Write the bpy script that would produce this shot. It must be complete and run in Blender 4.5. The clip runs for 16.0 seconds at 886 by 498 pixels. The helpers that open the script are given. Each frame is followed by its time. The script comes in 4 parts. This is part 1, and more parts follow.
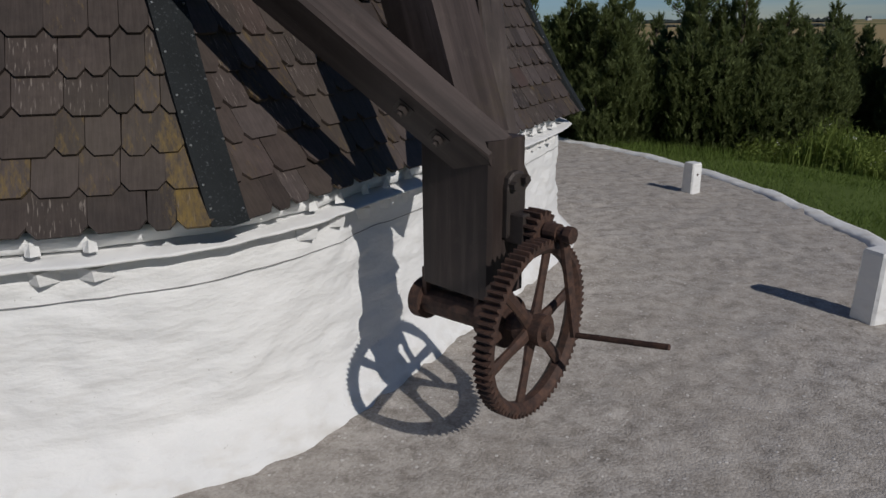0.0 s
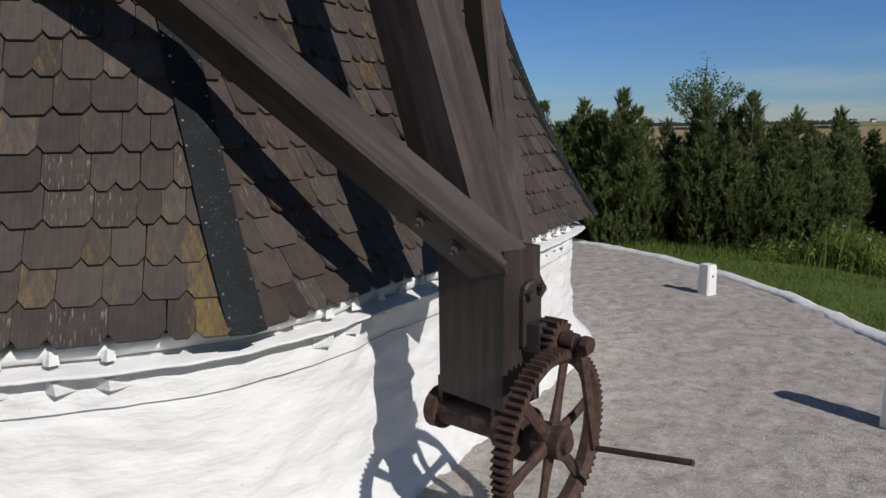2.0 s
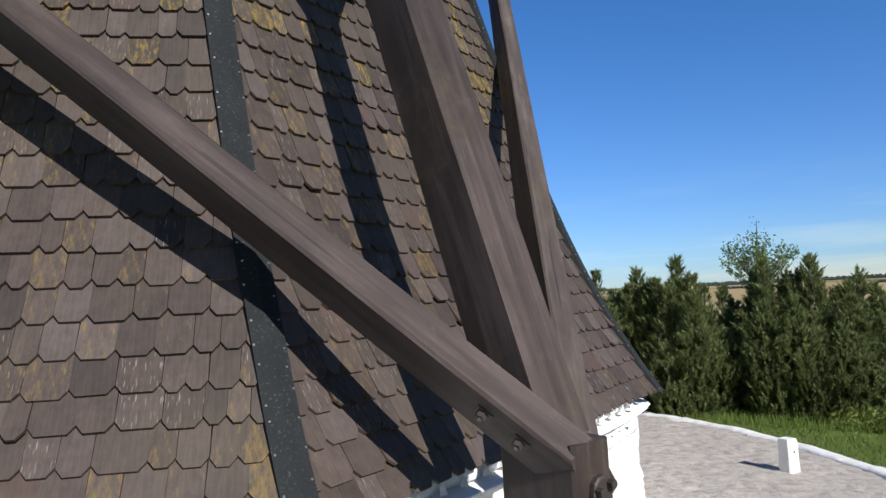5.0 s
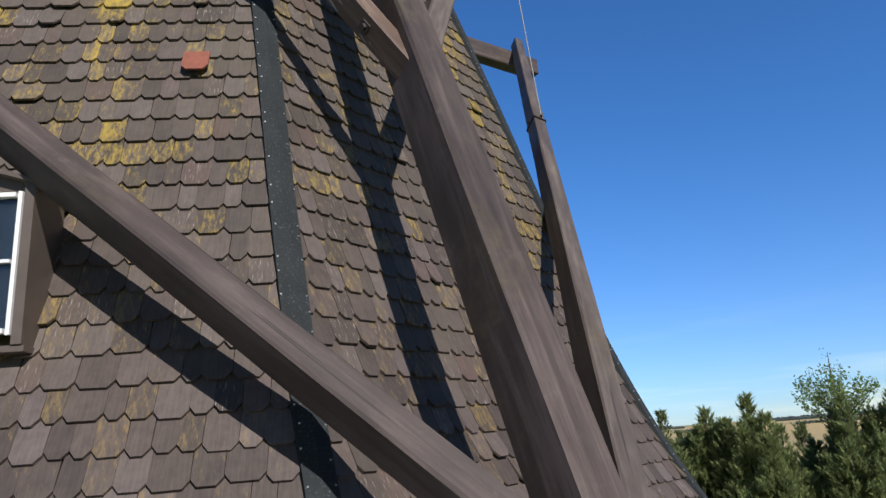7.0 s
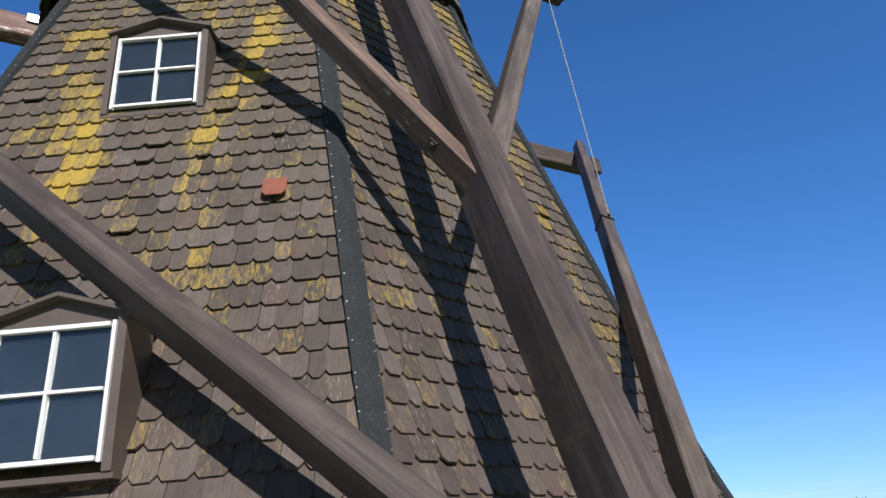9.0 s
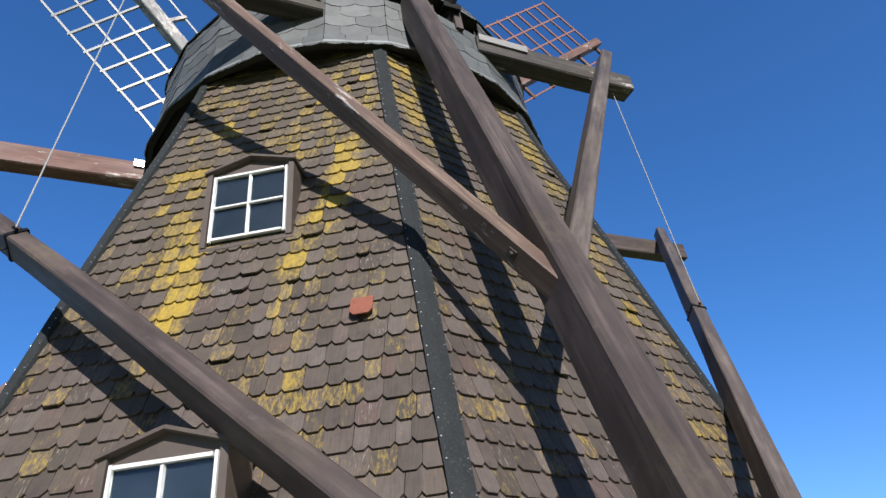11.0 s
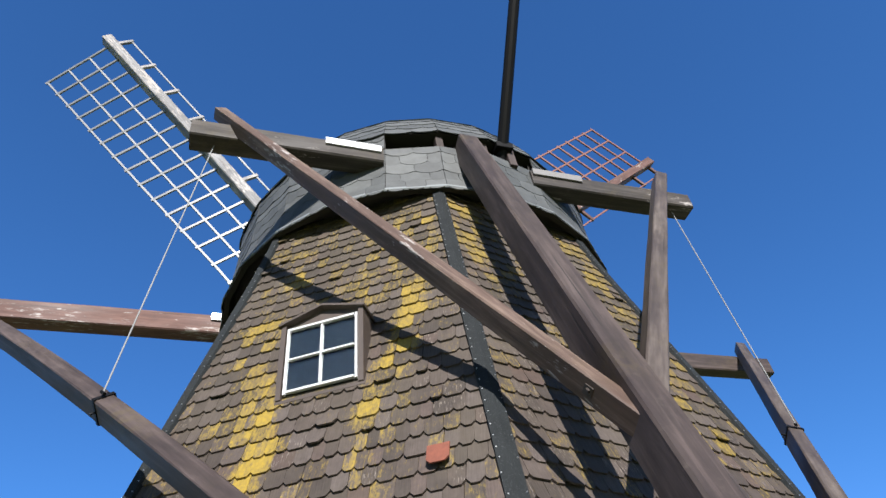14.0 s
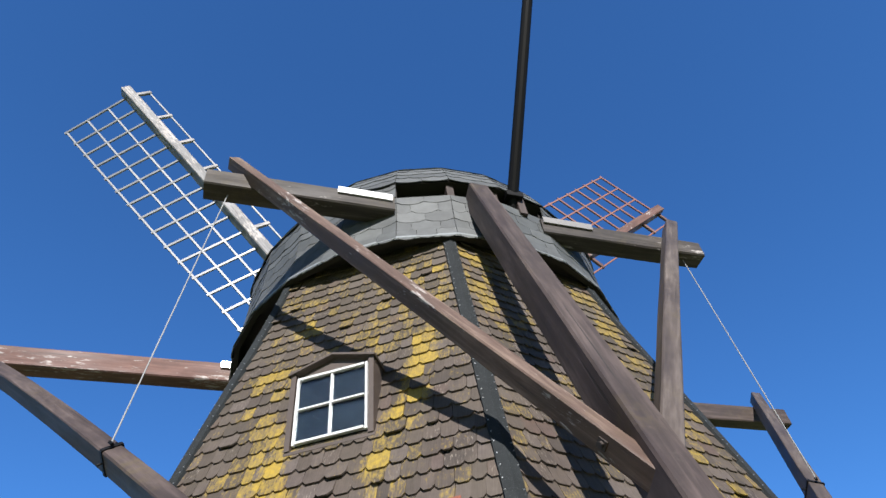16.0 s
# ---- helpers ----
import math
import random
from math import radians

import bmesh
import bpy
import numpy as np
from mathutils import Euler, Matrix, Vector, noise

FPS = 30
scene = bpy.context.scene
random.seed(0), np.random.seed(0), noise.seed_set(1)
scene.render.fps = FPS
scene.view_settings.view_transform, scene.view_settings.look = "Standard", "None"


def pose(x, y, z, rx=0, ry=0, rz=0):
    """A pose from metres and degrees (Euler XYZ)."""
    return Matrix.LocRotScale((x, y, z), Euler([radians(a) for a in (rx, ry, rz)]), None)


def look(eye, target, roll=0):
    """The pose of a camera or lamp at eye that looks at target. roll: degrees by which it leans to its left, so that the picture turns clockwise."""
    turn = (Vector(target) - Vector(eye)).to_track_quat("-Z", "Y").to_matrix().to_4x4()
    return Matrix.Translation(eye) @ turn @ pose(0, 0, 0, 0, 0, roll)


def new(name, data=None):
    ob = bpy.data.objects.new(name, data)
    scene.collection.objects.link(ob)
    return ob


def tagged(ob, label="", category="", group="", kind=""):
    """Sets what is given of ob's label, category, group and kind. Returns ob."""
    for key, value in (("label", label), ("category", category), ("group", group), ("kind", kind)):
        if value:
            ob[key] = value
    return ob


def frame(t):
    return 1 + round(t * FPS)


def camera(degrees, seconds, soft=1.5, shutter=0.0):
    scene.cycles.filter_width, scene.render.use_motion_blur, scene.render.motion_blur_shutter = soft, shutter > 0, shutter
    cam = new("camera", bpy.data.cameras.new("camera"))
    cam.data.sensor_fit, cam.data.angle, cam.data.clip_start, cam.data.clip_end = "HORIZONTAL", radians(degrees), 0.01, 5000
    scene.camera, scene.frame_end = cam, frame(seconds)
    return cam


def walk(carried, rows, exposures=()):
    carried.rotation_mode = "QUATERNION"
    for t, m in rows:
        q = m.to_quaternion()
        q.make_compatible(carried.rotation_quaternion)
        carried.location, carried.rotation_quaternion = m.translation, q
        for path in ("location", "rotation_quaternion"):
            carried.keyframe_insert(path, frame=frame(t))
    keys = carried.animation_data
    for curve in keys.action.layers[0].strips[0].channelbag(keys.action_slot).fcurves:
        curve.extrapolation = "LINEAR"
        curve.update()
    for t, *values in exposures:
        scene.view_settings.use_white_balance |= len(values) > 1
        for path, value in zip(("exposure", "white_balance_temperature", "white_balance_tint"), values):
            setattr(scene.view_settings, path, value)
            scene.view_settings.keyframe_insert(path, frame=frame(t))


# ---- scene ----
# The ground stands at z = 0, the axis of the mill at (CX, CY).
cam = camera(65.585, 16.0)
PATH = [
    (0.0, -0.0000, -0.0000, 1.7299, 71.734, 0.522, 0.008),
    (0.5, 0.0005, 0.0005, 1.7374, 73.693, 0.583, 0.015),
    (1.0, -0.0033, 0.0008, 1.7503, 75.648, 0.599, 0.210),
    (1.5, -0.0094, -0.0002, 1.7626, 77.823, 0.574, 0.561),
    (2.0, -0.0070, -0.0029, 1.7760, 79.834, 0.740, 1.185),
    (2.5, -0.0094, -0.0045, 1.7931, 82.033, 1.197, 1.838),
    (3.0, -0.0089, -0.0076, 1.8063, 84.363, 1.711, 2.480),
    (3.5, -0.0099, -0.0104, 1.8237, 86.591, 2.017, 3.101),
    (4.0, -0.0124, -0.0143, 1.8405, 88.754, 2.231, 3.793),
    (6.5, -0.0372, -0.0443, 1.9190, 102.819, 3.916, 8.846),
    (7.0, -0.0308, -0.0421, 1.9373, 105.755, 4.195, 10.115),
    (7.5, -0.0407, -0.0443, 1.9485, 108.530, 4.307, 11.394),
    (8.0, -0.0479, -0.0447, 1.9592, 110.914, 4.381, 12.744),
    (8.5, -0.0482, -0.0516, 1.9727, 112.867, 4.457, 14.438),
    (9.0, -0.0447, -0.0594, 1.9833, 114.677, 4.732, 16.483),
    (9.5, -0.0419, -0.0781, 1.9978, 116.695, 4.927, 18.629),
    (10.0, -0.0408, -0.0966, 2.0126, 118.915, 5.085, 20.789),
    (12.5, -0.0016, -0.1602, 2.0720, 129.614, 5.137, 28.974),
    (13.0, -0.0069, -0.1821, 2.0805, 131.417, 5.303, 30.169),
    (13.5, -0.0059, -0.1879, 2.0903, 133.154, 5.214, 30.977),
    (14.0, -0.0009, -0.1911, 2.0948, 134.584, 4.939, 31.379),
    (14.5, 0.0046, -0.1941, 2.0990, 135.819, 4.890, 31.561),
    (15.0, 0.0035, -0.2027, 2.1063, 136.837, 4.650, 31.359),
    (15.5, -0.0008, -0.2131, 2.1076, 137.727, 4.505, 31.622),
    (16.0, 0.0038, -0.2129, 2.1063, 138.477, 4.299, 31.906),
]
EXPOSURES = [(0.0, -0.80), (0.5, -0.70), (2.0, -0.33), (3.0, 0.06), (4.0, 0.34), (6.5, 0.67), (9.0, 0.79), (12.5, 1.03), (16.0, 1.06)]
walk(cam, [(t, pose(x, y, z, rx, ry, rz)) for t, x, y, z, rx, ry, rz in PATH], EXPOSURES)

# ---- world and sun ----
SUN_FROM = Vector((0.5094, -0.6590, 0.5534))
world = bpy.data.worlds.new("sky")
scene.world = world
world.use_nodes = True
wn = world.node_tree.nodes
sky = wn.new("ShaderNodeTexSky")
sky.sky_type = 'NISHITA'
sky.sun_disc = False
sky.sun_elevation = math.asin(SUN_FROM.z)
sky.sun_rotation = math.atan2(SUN_FROM.x, SUN_FROM.y)
sky.air_density, sky.dust_density, sky.ozone_density = 1.0, 0.05, 2.5
wn["Background"].inputs["Strength"].default_value = 0.063
tint = wn.new("ShaderNodeMix")
tint.data_type, tint.blend_type = 'RGBA', 'MULTIPLY'
tint.inputs[0].default_value = 1.0
# deep blue overhead, paler towards the horizon
aim = wn.new("ShaderNodeTexCoord")
aim_xyz = wn.new("ShaderNodeSeparateXYZ")
fade = wn.new("ShaderNodeMapRange")
fade.interpolation_type = 'SMOOTHSTEP'
for k, v in ((1, 0.0), (2, 0.42), (3, 0.0), (4, 1.0)):
    fade.inputs[k].default_value = v
hue = wn.new("ShaderNodeMix")
hue.data_type = 'RGBA'
hue.inputs[6].default_value = (0.62, 0.92, 1.50, 1)
hue.inputs[7].default_value = (0.465, 0.97, 1.55, 1)
world.node_tree.links.new(aim.outputs["Generated"], aim_xyz.inputs[0])
world.node_tree.links.new(aim_xyz.outputs["Z"], fade.inputs[0])
world.node_tree.links.new(fade.outputs[0], hue.inputs[0])
# the sky whitens round the sun
glow_dot = wn.new("ShaderNodeVectorMath")
glow_dot.operation = 'DOT_PRODUCT'
glow_dot.inputs[1].default_value = SUN_FROM
glow = wn.new("ShaderNodeMapRange")
glow.interpolation_type = 'SMOOTHSTEP'
for k, v in ((1, 0.15), (2, 1.0), (3, 0.0), (4, 1.0)):
    glow.inputs[k].default_value = v
pale = wn.new("ShaderNodeMix")
pale.data_type = 'RGBA'
pale.inputs[7].default_value = (0.68, 0.68, 0.74, 1)
world.node_tree.links.new(aim.outputs["Generated"], glow_dot.inputs[0])
world.node_tree.links.new(glow_dot.outputs["Value"], glow.inputs[0])
world.node_tree.links.new(glow.outputs[0], pale.inputs[0])
world.node_tree.links.new(hue.outputs[2], pale.inputs[6])
# thin cloud low over the land
flat = wn.new("ShaderNodeMapping")
flat.inputs["Scale"].default_value = (2.2, 2.2, 22.0)
veil = wn.new("ShaderNodeTexNoise")
veil.inputs["Scale"].default_value, veil.inputs["Detail"].default_value = 1.6, 5.0
veil_fac = wn.new("ShaderNodeMapRange")
for k, v in ((1, 0.50), (2, 0.72), (3, 0.0), (4, 0.5)):
    veil_fac.inputs[k].default_value = v
low_fac = wn.new("ShaderNodeMapRange")
for k, v in ((1, 0.05), (2, 0.16), (3, 1.0), (4, 0.0)):
    low_fac.inputs[k].default_value = v
veil_mul = wn.new("ShaderNodeMath")
veil_mul.operation = 'MULTIPLY'
cloud = wn.new("ShaderNodeMix")
cloud.data_type = 'RGBA'
cloud.inputs[7].default_value = (1.25, 1.28, 1.42, 1)
world.node_tree.links.new(aim.outputs["Generated"], flat.inputs["Vector"])
world.node_tree.links.new(flat.outputs[0], veil.inputs["Vector"])
world.node_tree.links.new(veil.outputs["Fac"], veil_fac.inputs[0])
world.node_tree.links.new(aim_xyz.outputs["Z"], low_fac.inputs[0])
world.node_tree.links.new(veil_fac.outputs[0], veil_mul.inputs[0])
world.node_tree.links.new(low_fac.outputs[0], veil_mul.inputs[1])
world.node_tree.links.new(veil_mul.outputs[0], cloud.inputs[0])
world.node_tree.links.new(pale.outputs[2], cloud.inputs[6])
world.node_tree.links.new(cloud.outputs[2], tint.inputs[7])
world.node_tree.links.new(sky.outputs[0], tint.inputs[6])
world.node_tree.links.new(tint.outputs[2], wn["Background"].inputs["Color"])
sun_data = bpy.data.lights.new("sun", 'SUN')
sun_data.energy, sun_data.angle, sun_data.color = 4.8, radians(0.53), (1.0, 0.962, 0.925)
sun = new("sun", sun_data)
sun.matrix_world = look(SUN_FROM * 40, (0, 0, 0))


# ---- materials ----
class Mat:
    """A node material, with short ways to add nodes."""

    def __init__(self, name, rough=0.8, metal=0.0):
        self.m = bpy.data.materials.new(name)
        self.m.use_nodes = True
        self.t = self.m.node_tree
        self.b = self.t.nodes["Principled BSDF"]
        self.b.inputs["Roughness"].default_value = rough
        self.b.inputs["Metallic"].default_value = metal

    def n(self, kind, **given):
        node = self.t.nodes.new("ShaderNode" + kind)
        for k, v in given.items():
            node.inputs[k.replace("_", " ")].default_value = v
        return node

    def link(self, a, b):
        self.t.links.new(a, b)

    def coord(self, source="Object", scale=(1, 1, 1)):
        if source == "grain":
            c = self.t.nodes.new("ShaderNodeAttribute")
            c.attribute_name = "grain"
            o = c.outputs["Vector"]
        elif source == "Position":
            o = self.n("NewGeometry").outputs["Position"]
        else:
            o = self.n("TexCoord").outputs[source]
        mp = self.n("Mapping")
        mp.inputs["Scale"].default_value = scale
        self.link(o, mp.inputs["Vector"])
        return mp.outputs["Vector"]

    def noise(self, vec, scale, detail=4.0, rough=0.6, distort=0.0):
        x = self.n("TexNoise", Scale=scale, Detail=detail, Roughness=rough, Distortion=distort)
        self.link(vec, x.inputs["Vector"])
        return x.outputs["Fac"]

    def ramp(self, fac, *stops):
        x = self.n("ValToRGB")
        e = x.color_ramp.elements
        while len(e) < len(stops):
            e.new(0.5)
        for i, (p, c) in enumerate(stops):
            e[i].position = p
            e[i].color = (*c, 1) if not isinstance(c, (int, float)) else (c, c, c, 1)
        self.link(fac, x.inputs["Fac"])
        return x.outputs["Color"]

    def mix(self, fac, a, b, blend='MIX'):
        x = self.t.nodes.new("ShaderNodeMix")
        x.data_type, x.blend_type = 'RGBA', blend
        for val, sock in ((fac, x.inputs[0]), (a, x.inputs[6]), (b, x.inputs[7])):
            if isinstance(val, (int, float)):
                sock.default_value = val
            elif isinstance(val, tuple):
                sock.default_value = (*val, 1)
            else:
                self.link(val, sock)
        return x.outputs[2]

    def math(self, op, a, b=0.0, clamp=False):
        x = self.t.nodes.new("ShaderNodeMath")
        x.operation, x.use_clamp = op, clamp
        for val, sock in ((a, x.inputs[0]), (b, x.inputs[1])):
            if isinstance(val, (int, float)):
                sock.default_value = val
            else:
                self.link(val, sock)
        return x.outputs[0]

    def color(self, c):
        if isinstance(c, tuple):
            self.b.inputs["Base Color"].default_value = (*c, 1)
        else:
            self.link(c, self.b.inputs["Base Color"])

    def bump(self, height, strength=0.4, dist=0.01):
        x = self.n("Bump", Strength=strength, Distance=dist)
        self.link(height, x.inputs["Height"])
        self.link(x.outputs["Normal"], self.b.inputs["Normal"])

    def randoms(self):
        """A random number for each loose piece, whether it is an object or an island."""
        return self.math('FRACT', self.math('ADD', self.n("ObjectInfo").outputs["Random"],
                                            self.n("NewGeometry").outputs["Random Per Island"]))


def mat_shingle():
    m = Mat("weathered_shingle", 0.72)
    r = m.randoms()
    g = m.coord("grain")
    pos = m.n("NewGeometry").outputs["Position"]
    streak = m.noise(m.coord("grain", (90, 5, 1)), 1.0, 5, 0.65)
    base = m.ramp(r, (0.0, (0.0268, 0.0189, 0.0161)), (0.3, (0.0418, 0.0299, 0.0249)), (0.65, (0.0552, 0.0402, 0.0340)), (0.9, (0.0741, 0.0583, 0.0534)), (1.0, (0.0552, 0.0315, 0.0258)))
    worn = m.ramp(streak, (0.30, 0.76), (0.55, 1.0), (0.75, 1.18))
    col = m.mix(0.85, base, worn, 'MULTIPLY')
    mott = m.noise(pos, 16, 5, 0.7)
    col = m.mix(0.9, col, m.ramp(mott, (0.30, (0.66, 0.62, 0.62)), (0.50, (0.95, 0.93, 0.92)), (0.70, (1.22, 1.20, 1.20))), 'MULTIPLY')
    # pale split flakes
    flake = m.noise(m.coord("grain", (120, 14, 1)), 1.0, 2, 0.5)
    few = m.math('GREATER_THAN', m.math('FRACT', m.math('MULTIPLY', r, 17.3)), 0.80)
    col = m.mix(m.math('MULTIPLY', m.ramp(flake, (0.60, 0.0), (0.66, 0.8)), few), col, (0.1980, 0.1665, 0.1440))
    # greenish film, then yellow lichen in streaks
    film = m.noise(pos, 1.7, 4, 0.6)
    col = m.mix(m.ramp(film, (0.42, 0.0), (0.68, 0.42)), col, (0.0714, 0.0564, 0.0401))
    sep = m.n("SeparateXYZ")
    m.link(pos, sep.inputs[0])
    algae = m.math('MULTIPLY', m.noise(pos, 6.0, 5, 0.7), m.math('MULTIPLY', m.math('SUBTRACT', sep.outputs["Z"], 2.5), 0.08, True), True)
    col = m.mix(algae, col, (0.072, 0.062, 0.030))
    # u runs across the camera-side face, whose tangent is (0.967, 0.254)
    u = m.math('ADD', m.math('MULTIPLY', m.math('ADD', sep.outputs["X"], 3.715), 0.967),
               m.math('MULTIPLY', m.math('ADD', sep.outputs["Y"], -6.264), 0.254))

    wob = m.math('MULTIPLY', m.math('SUBTRACT', m.noise(pos, 2.6, 4, 0.65), 0.5), 0.30)
    u = m.math('ADD', u, wob)
    # v runs across the next face, whose tangent is (0.505, 0.863)
    v = m.math('ADD', m.math('MULTIPLY', m.math('ADD', sep.outputs["X"], 3.715), 0.505),
               m.math('MULTIPLY', m.math('ADD', sep.outputs["Y"], -6.264), 0.863))
    v = m.math('ADD', v, wob)

    def rise(value, a, b):
        x = m.n("MapRange")
        x.interpolation_type = 'SMOOTHSTEP'
        for k, val in ((1, a), (2, b), (3, 0.0), (4, 1.0)):
            x.inputs[k].default_value = val
        m.link(value, x.inputs[0])
        return x.outputs[0]

    def streak_at(centre, width, low, top, share, along=None):
        """Lichen on a share of the shingles near a line that runs down the face."""
        off = m.math('ABSOLUTE', m.math('SUBTRACT', u if along is None else along, centre))
        near = m.math('SUBTRACT', 1.0, rise(off, width * 0.5, width * 1.35))
        z = m.math('MULTIPLY', rise(sep.outputs["Z"], low - 0.25, low + 0.2), m.math('SUBTRACT', 1.0, rise(sep.outputs["Z"], top - 0.15, top + 0.2)))
        return m.math('MULTIPLY', m.math('MULTIPLY', near, z), share)
    lean = m.math('ADD', m.math('MULTIPLY', rise(sep.outputs["Z"], 4.7, 5.7), 0.30), 0.44)
    share = streak_at(-0.38, 0.15, 4.15, 5.3, 1.08)
    for more in (streak_at(lean, 0.16, 4.55, 6.3, 0.74), streak_at(0.44, 0.12, 3.6, 4.6, 0.44), streak_at(0.45, 0.30, 2.2, 3.6, 0.20),
                 streak_at(-0.68, 0.20, 4.4, 6.4, 0.40), streak_at(0.68, 0.22, 6.2, 7.4, 0.50), streak_at(0.34, 0.16, 6.0, 6.9, 0.44),
                 streak_at(-0.50, 0.14, 6.1, 7.3, 0.46), streak_at(1.72, 0.07, 0.9, 1.42, 0.50), streak_at(1.18, 0.35, 0.9, 1.25, 0.22),
                 streak_at(0.75, 0.40, 3.2, 7.6, 0.26, v), streak_at(-0.80, 0.22, 6.4, 7.8, 0.40, v), streak_at(-0.35, 0.22, 1.5, 2.4, 0.22, v)):
        share = m.math('MAXIMUM', share, more)
    share = m.math('ADD', share, m.math('MULTIPLY', rise(sep.outputs["Z"], 4.6, 7.0), 0.10))
    share = m.math('SUBTRACT', share, m.math('MULTIPLY', m.math('SUBTRACT', 1.0, rise(sep.outputs["Z"], 2.3, 3.6)), 0.10))
    each = m.math('FRACT', m.math('MULTIPLY', r, 7.77))
    patch = m.noise(m.coord("grain", (40, 12, 1)), 1.0, 6, 0.8)
    lich = m.math('ADD', m.math('SUBTRACT', m.math('MULTIPLY', share, 0.72), m.math('MULTIPLY', each, 0.85)), m.math('MULTIPLY', m.math('SUBTRACT', patch, 0.5), 2.6))
    k = m.ramp(m.math('ADD', lich, 0.5), (0.38, 0.0), (0.62, 0.42), (1.02, 0.90))
    yel = m.mix(m.noise(pos, 30, 3), (0.115, 0.090, 0.028), (0.40, 0.262, 0.008))
    ochre = m.mix(m.noise(pos, 22, 4), (0.085, 0.062, 0.028), (0.24, 0.150, 0.022))
    yel = m.mix(rise(sep.outputs["Z"], 2.0, 3.4), ochre, yel)
    col = m.mix(k, col, yel)
    m.color(col)
    m.bump(m.math('ADD', streak, m.math('MULTIPLY', m.noise(g, 60, 4), 0.4)), 0.22, 0.003)
    m.link(m.ramp(streak, (0.3, 0.85), (0.8, 0.55)), m.b.inputs["Roughness"])
    return m.m


def mat_timber(name, dark, mid, light, flakes=0.0, rough=0.55):
    m = Mat(name, rough)
    m.b.inputs["Specular IOR Level"].default_value = 0.32
    g = m.coord("grain", (1.2, 17, 17))
    a = m.noise(g, 1.0, 6, 0.65, 0.4)
    b = m.noise(m.coord("grain", (0.9, 4, 4)), 1.0, 4, 0.6)
    col = m.ramp(m.math('ADD', m.math('MULTIPLY', a, 0.6), m.math('MULTIPLY', b, 0.4)), (0.30, dark), (0.50, mid), (0.68, light))
    crack = m.noise(m.coord("grain", (0.8, 38, 38)), 1.0, 2, 0.4)
    cm = m.ramp(crack, (0.27, 1.0), (0.315, 0.0))
    col = m.mix(m.math('MULTIPLY', cm, 0.7), col, (0.012, 0.010, 0.009))
    if flakes:
        f = m.noise(m.coord("grain", (5, 22, 22)), 1.0, 5, 0.7)
        wide = m.noise(m.coord("grain", (1.1, 2, 2)), 1.0, 2, 0.5)
        fk = m.ramp(m.math('ADD', m.math('MULTIPLY', f, 0.6), m.math('MULTIPLY', wide, 0.4)), (0.62 - 0.22 * flakes, 0.0), (0.66 - 0.20 * flakes, 0.9))
        col = m.mix(fk, col, (0.32, 0.295, 0.28))
    blot = m.noise(m.coord("grain", (2.2, 6, 6)), 1.0, 5, 0.7)
    col = m.mix(0.6, col, m.ramp(blot, (0.30, 0.55), (0.50, 1.0), (0.70, 1.35)), 'MULTIPLY')
    moss = m.math('MULTIPLY', m.ramp(m.noise(m.coord("Position"), 1.1, 3, 0.5), (0.56, 0.0), (0.70, 1.0)), m.ramp(m.noise(m.coord("Position"), 14, 5, 0.7), (0.42, 0.0), (0.62, 0.34)))
    col = m.mix(moss, col, (0.085, 0.066, 0.026))
    dust = m.noise(m.coord("Position"), 9, 5, 0.7)
    col = m.mix(m.ramp(dust, (0.58, 0.0), (0.80, 0.25)), col, (0.14, 0.115, 0.095))
    m.color(col)
    m.bump(m.math('SUBTRACT', m.math('MULTIPLY', a, 0.8), cm), 0.28, 0.004)
    m.link(m.ramp(b, (0.3, rough - 0.08), (0.7, rough + 0.2)), m.b.inputs["Roughness"])
    return m.m


def mat_limewash():
    m = Mat("white_limewash", 0.75)
    p = m.coord("Position")
    a = m.noise(p, 3.2, 5, 0.6)
    b = m.noise(m.coord("Position", (1, 1, 2.3)), 8.5, 3, 0.5)
    c = m.noise(p, 130, 3, 0.6)
    col = m.mix(m.ramp(a, (0.35, 0.0), (0.75, 0.6)), (0.7308, 0.7264, 0.7134), (0.6699, 0.6699, 0.6612))
    sep = m.n("SeparateXYZ")
    m.link(p, sep.inputs[0])
    splash = m.n("MapRange")
    for k, v in ((1, 0.0), (2, 0.16), (3, 0.55), (4, 0.0)):
        splash.inputs[k].default_value = v
    m.link(sep.outputs["Z"], splash.inputs[0])
    col = m.mix(m.math('MULTIPLY', splash.outputs[0], m.ramp(b, (0.45, 0.0), (0.7, 1.0))), col, (0.50, 0.46, 0.40))
    speck = m.noise(p, 45, 2, 0.5)
    col = m.mix(m.ramp(speck, (0.745, 0.0), (0.78, 0.6)), col, (0.42, 0.40, 0.37))
    m.color(col)
    m.bump(m.math('ADD', m.math('MULTIPLY', b, 1.0), m.math('MULTIPLY', c, 0.05)), 0.5, 0.028)
    return m.m


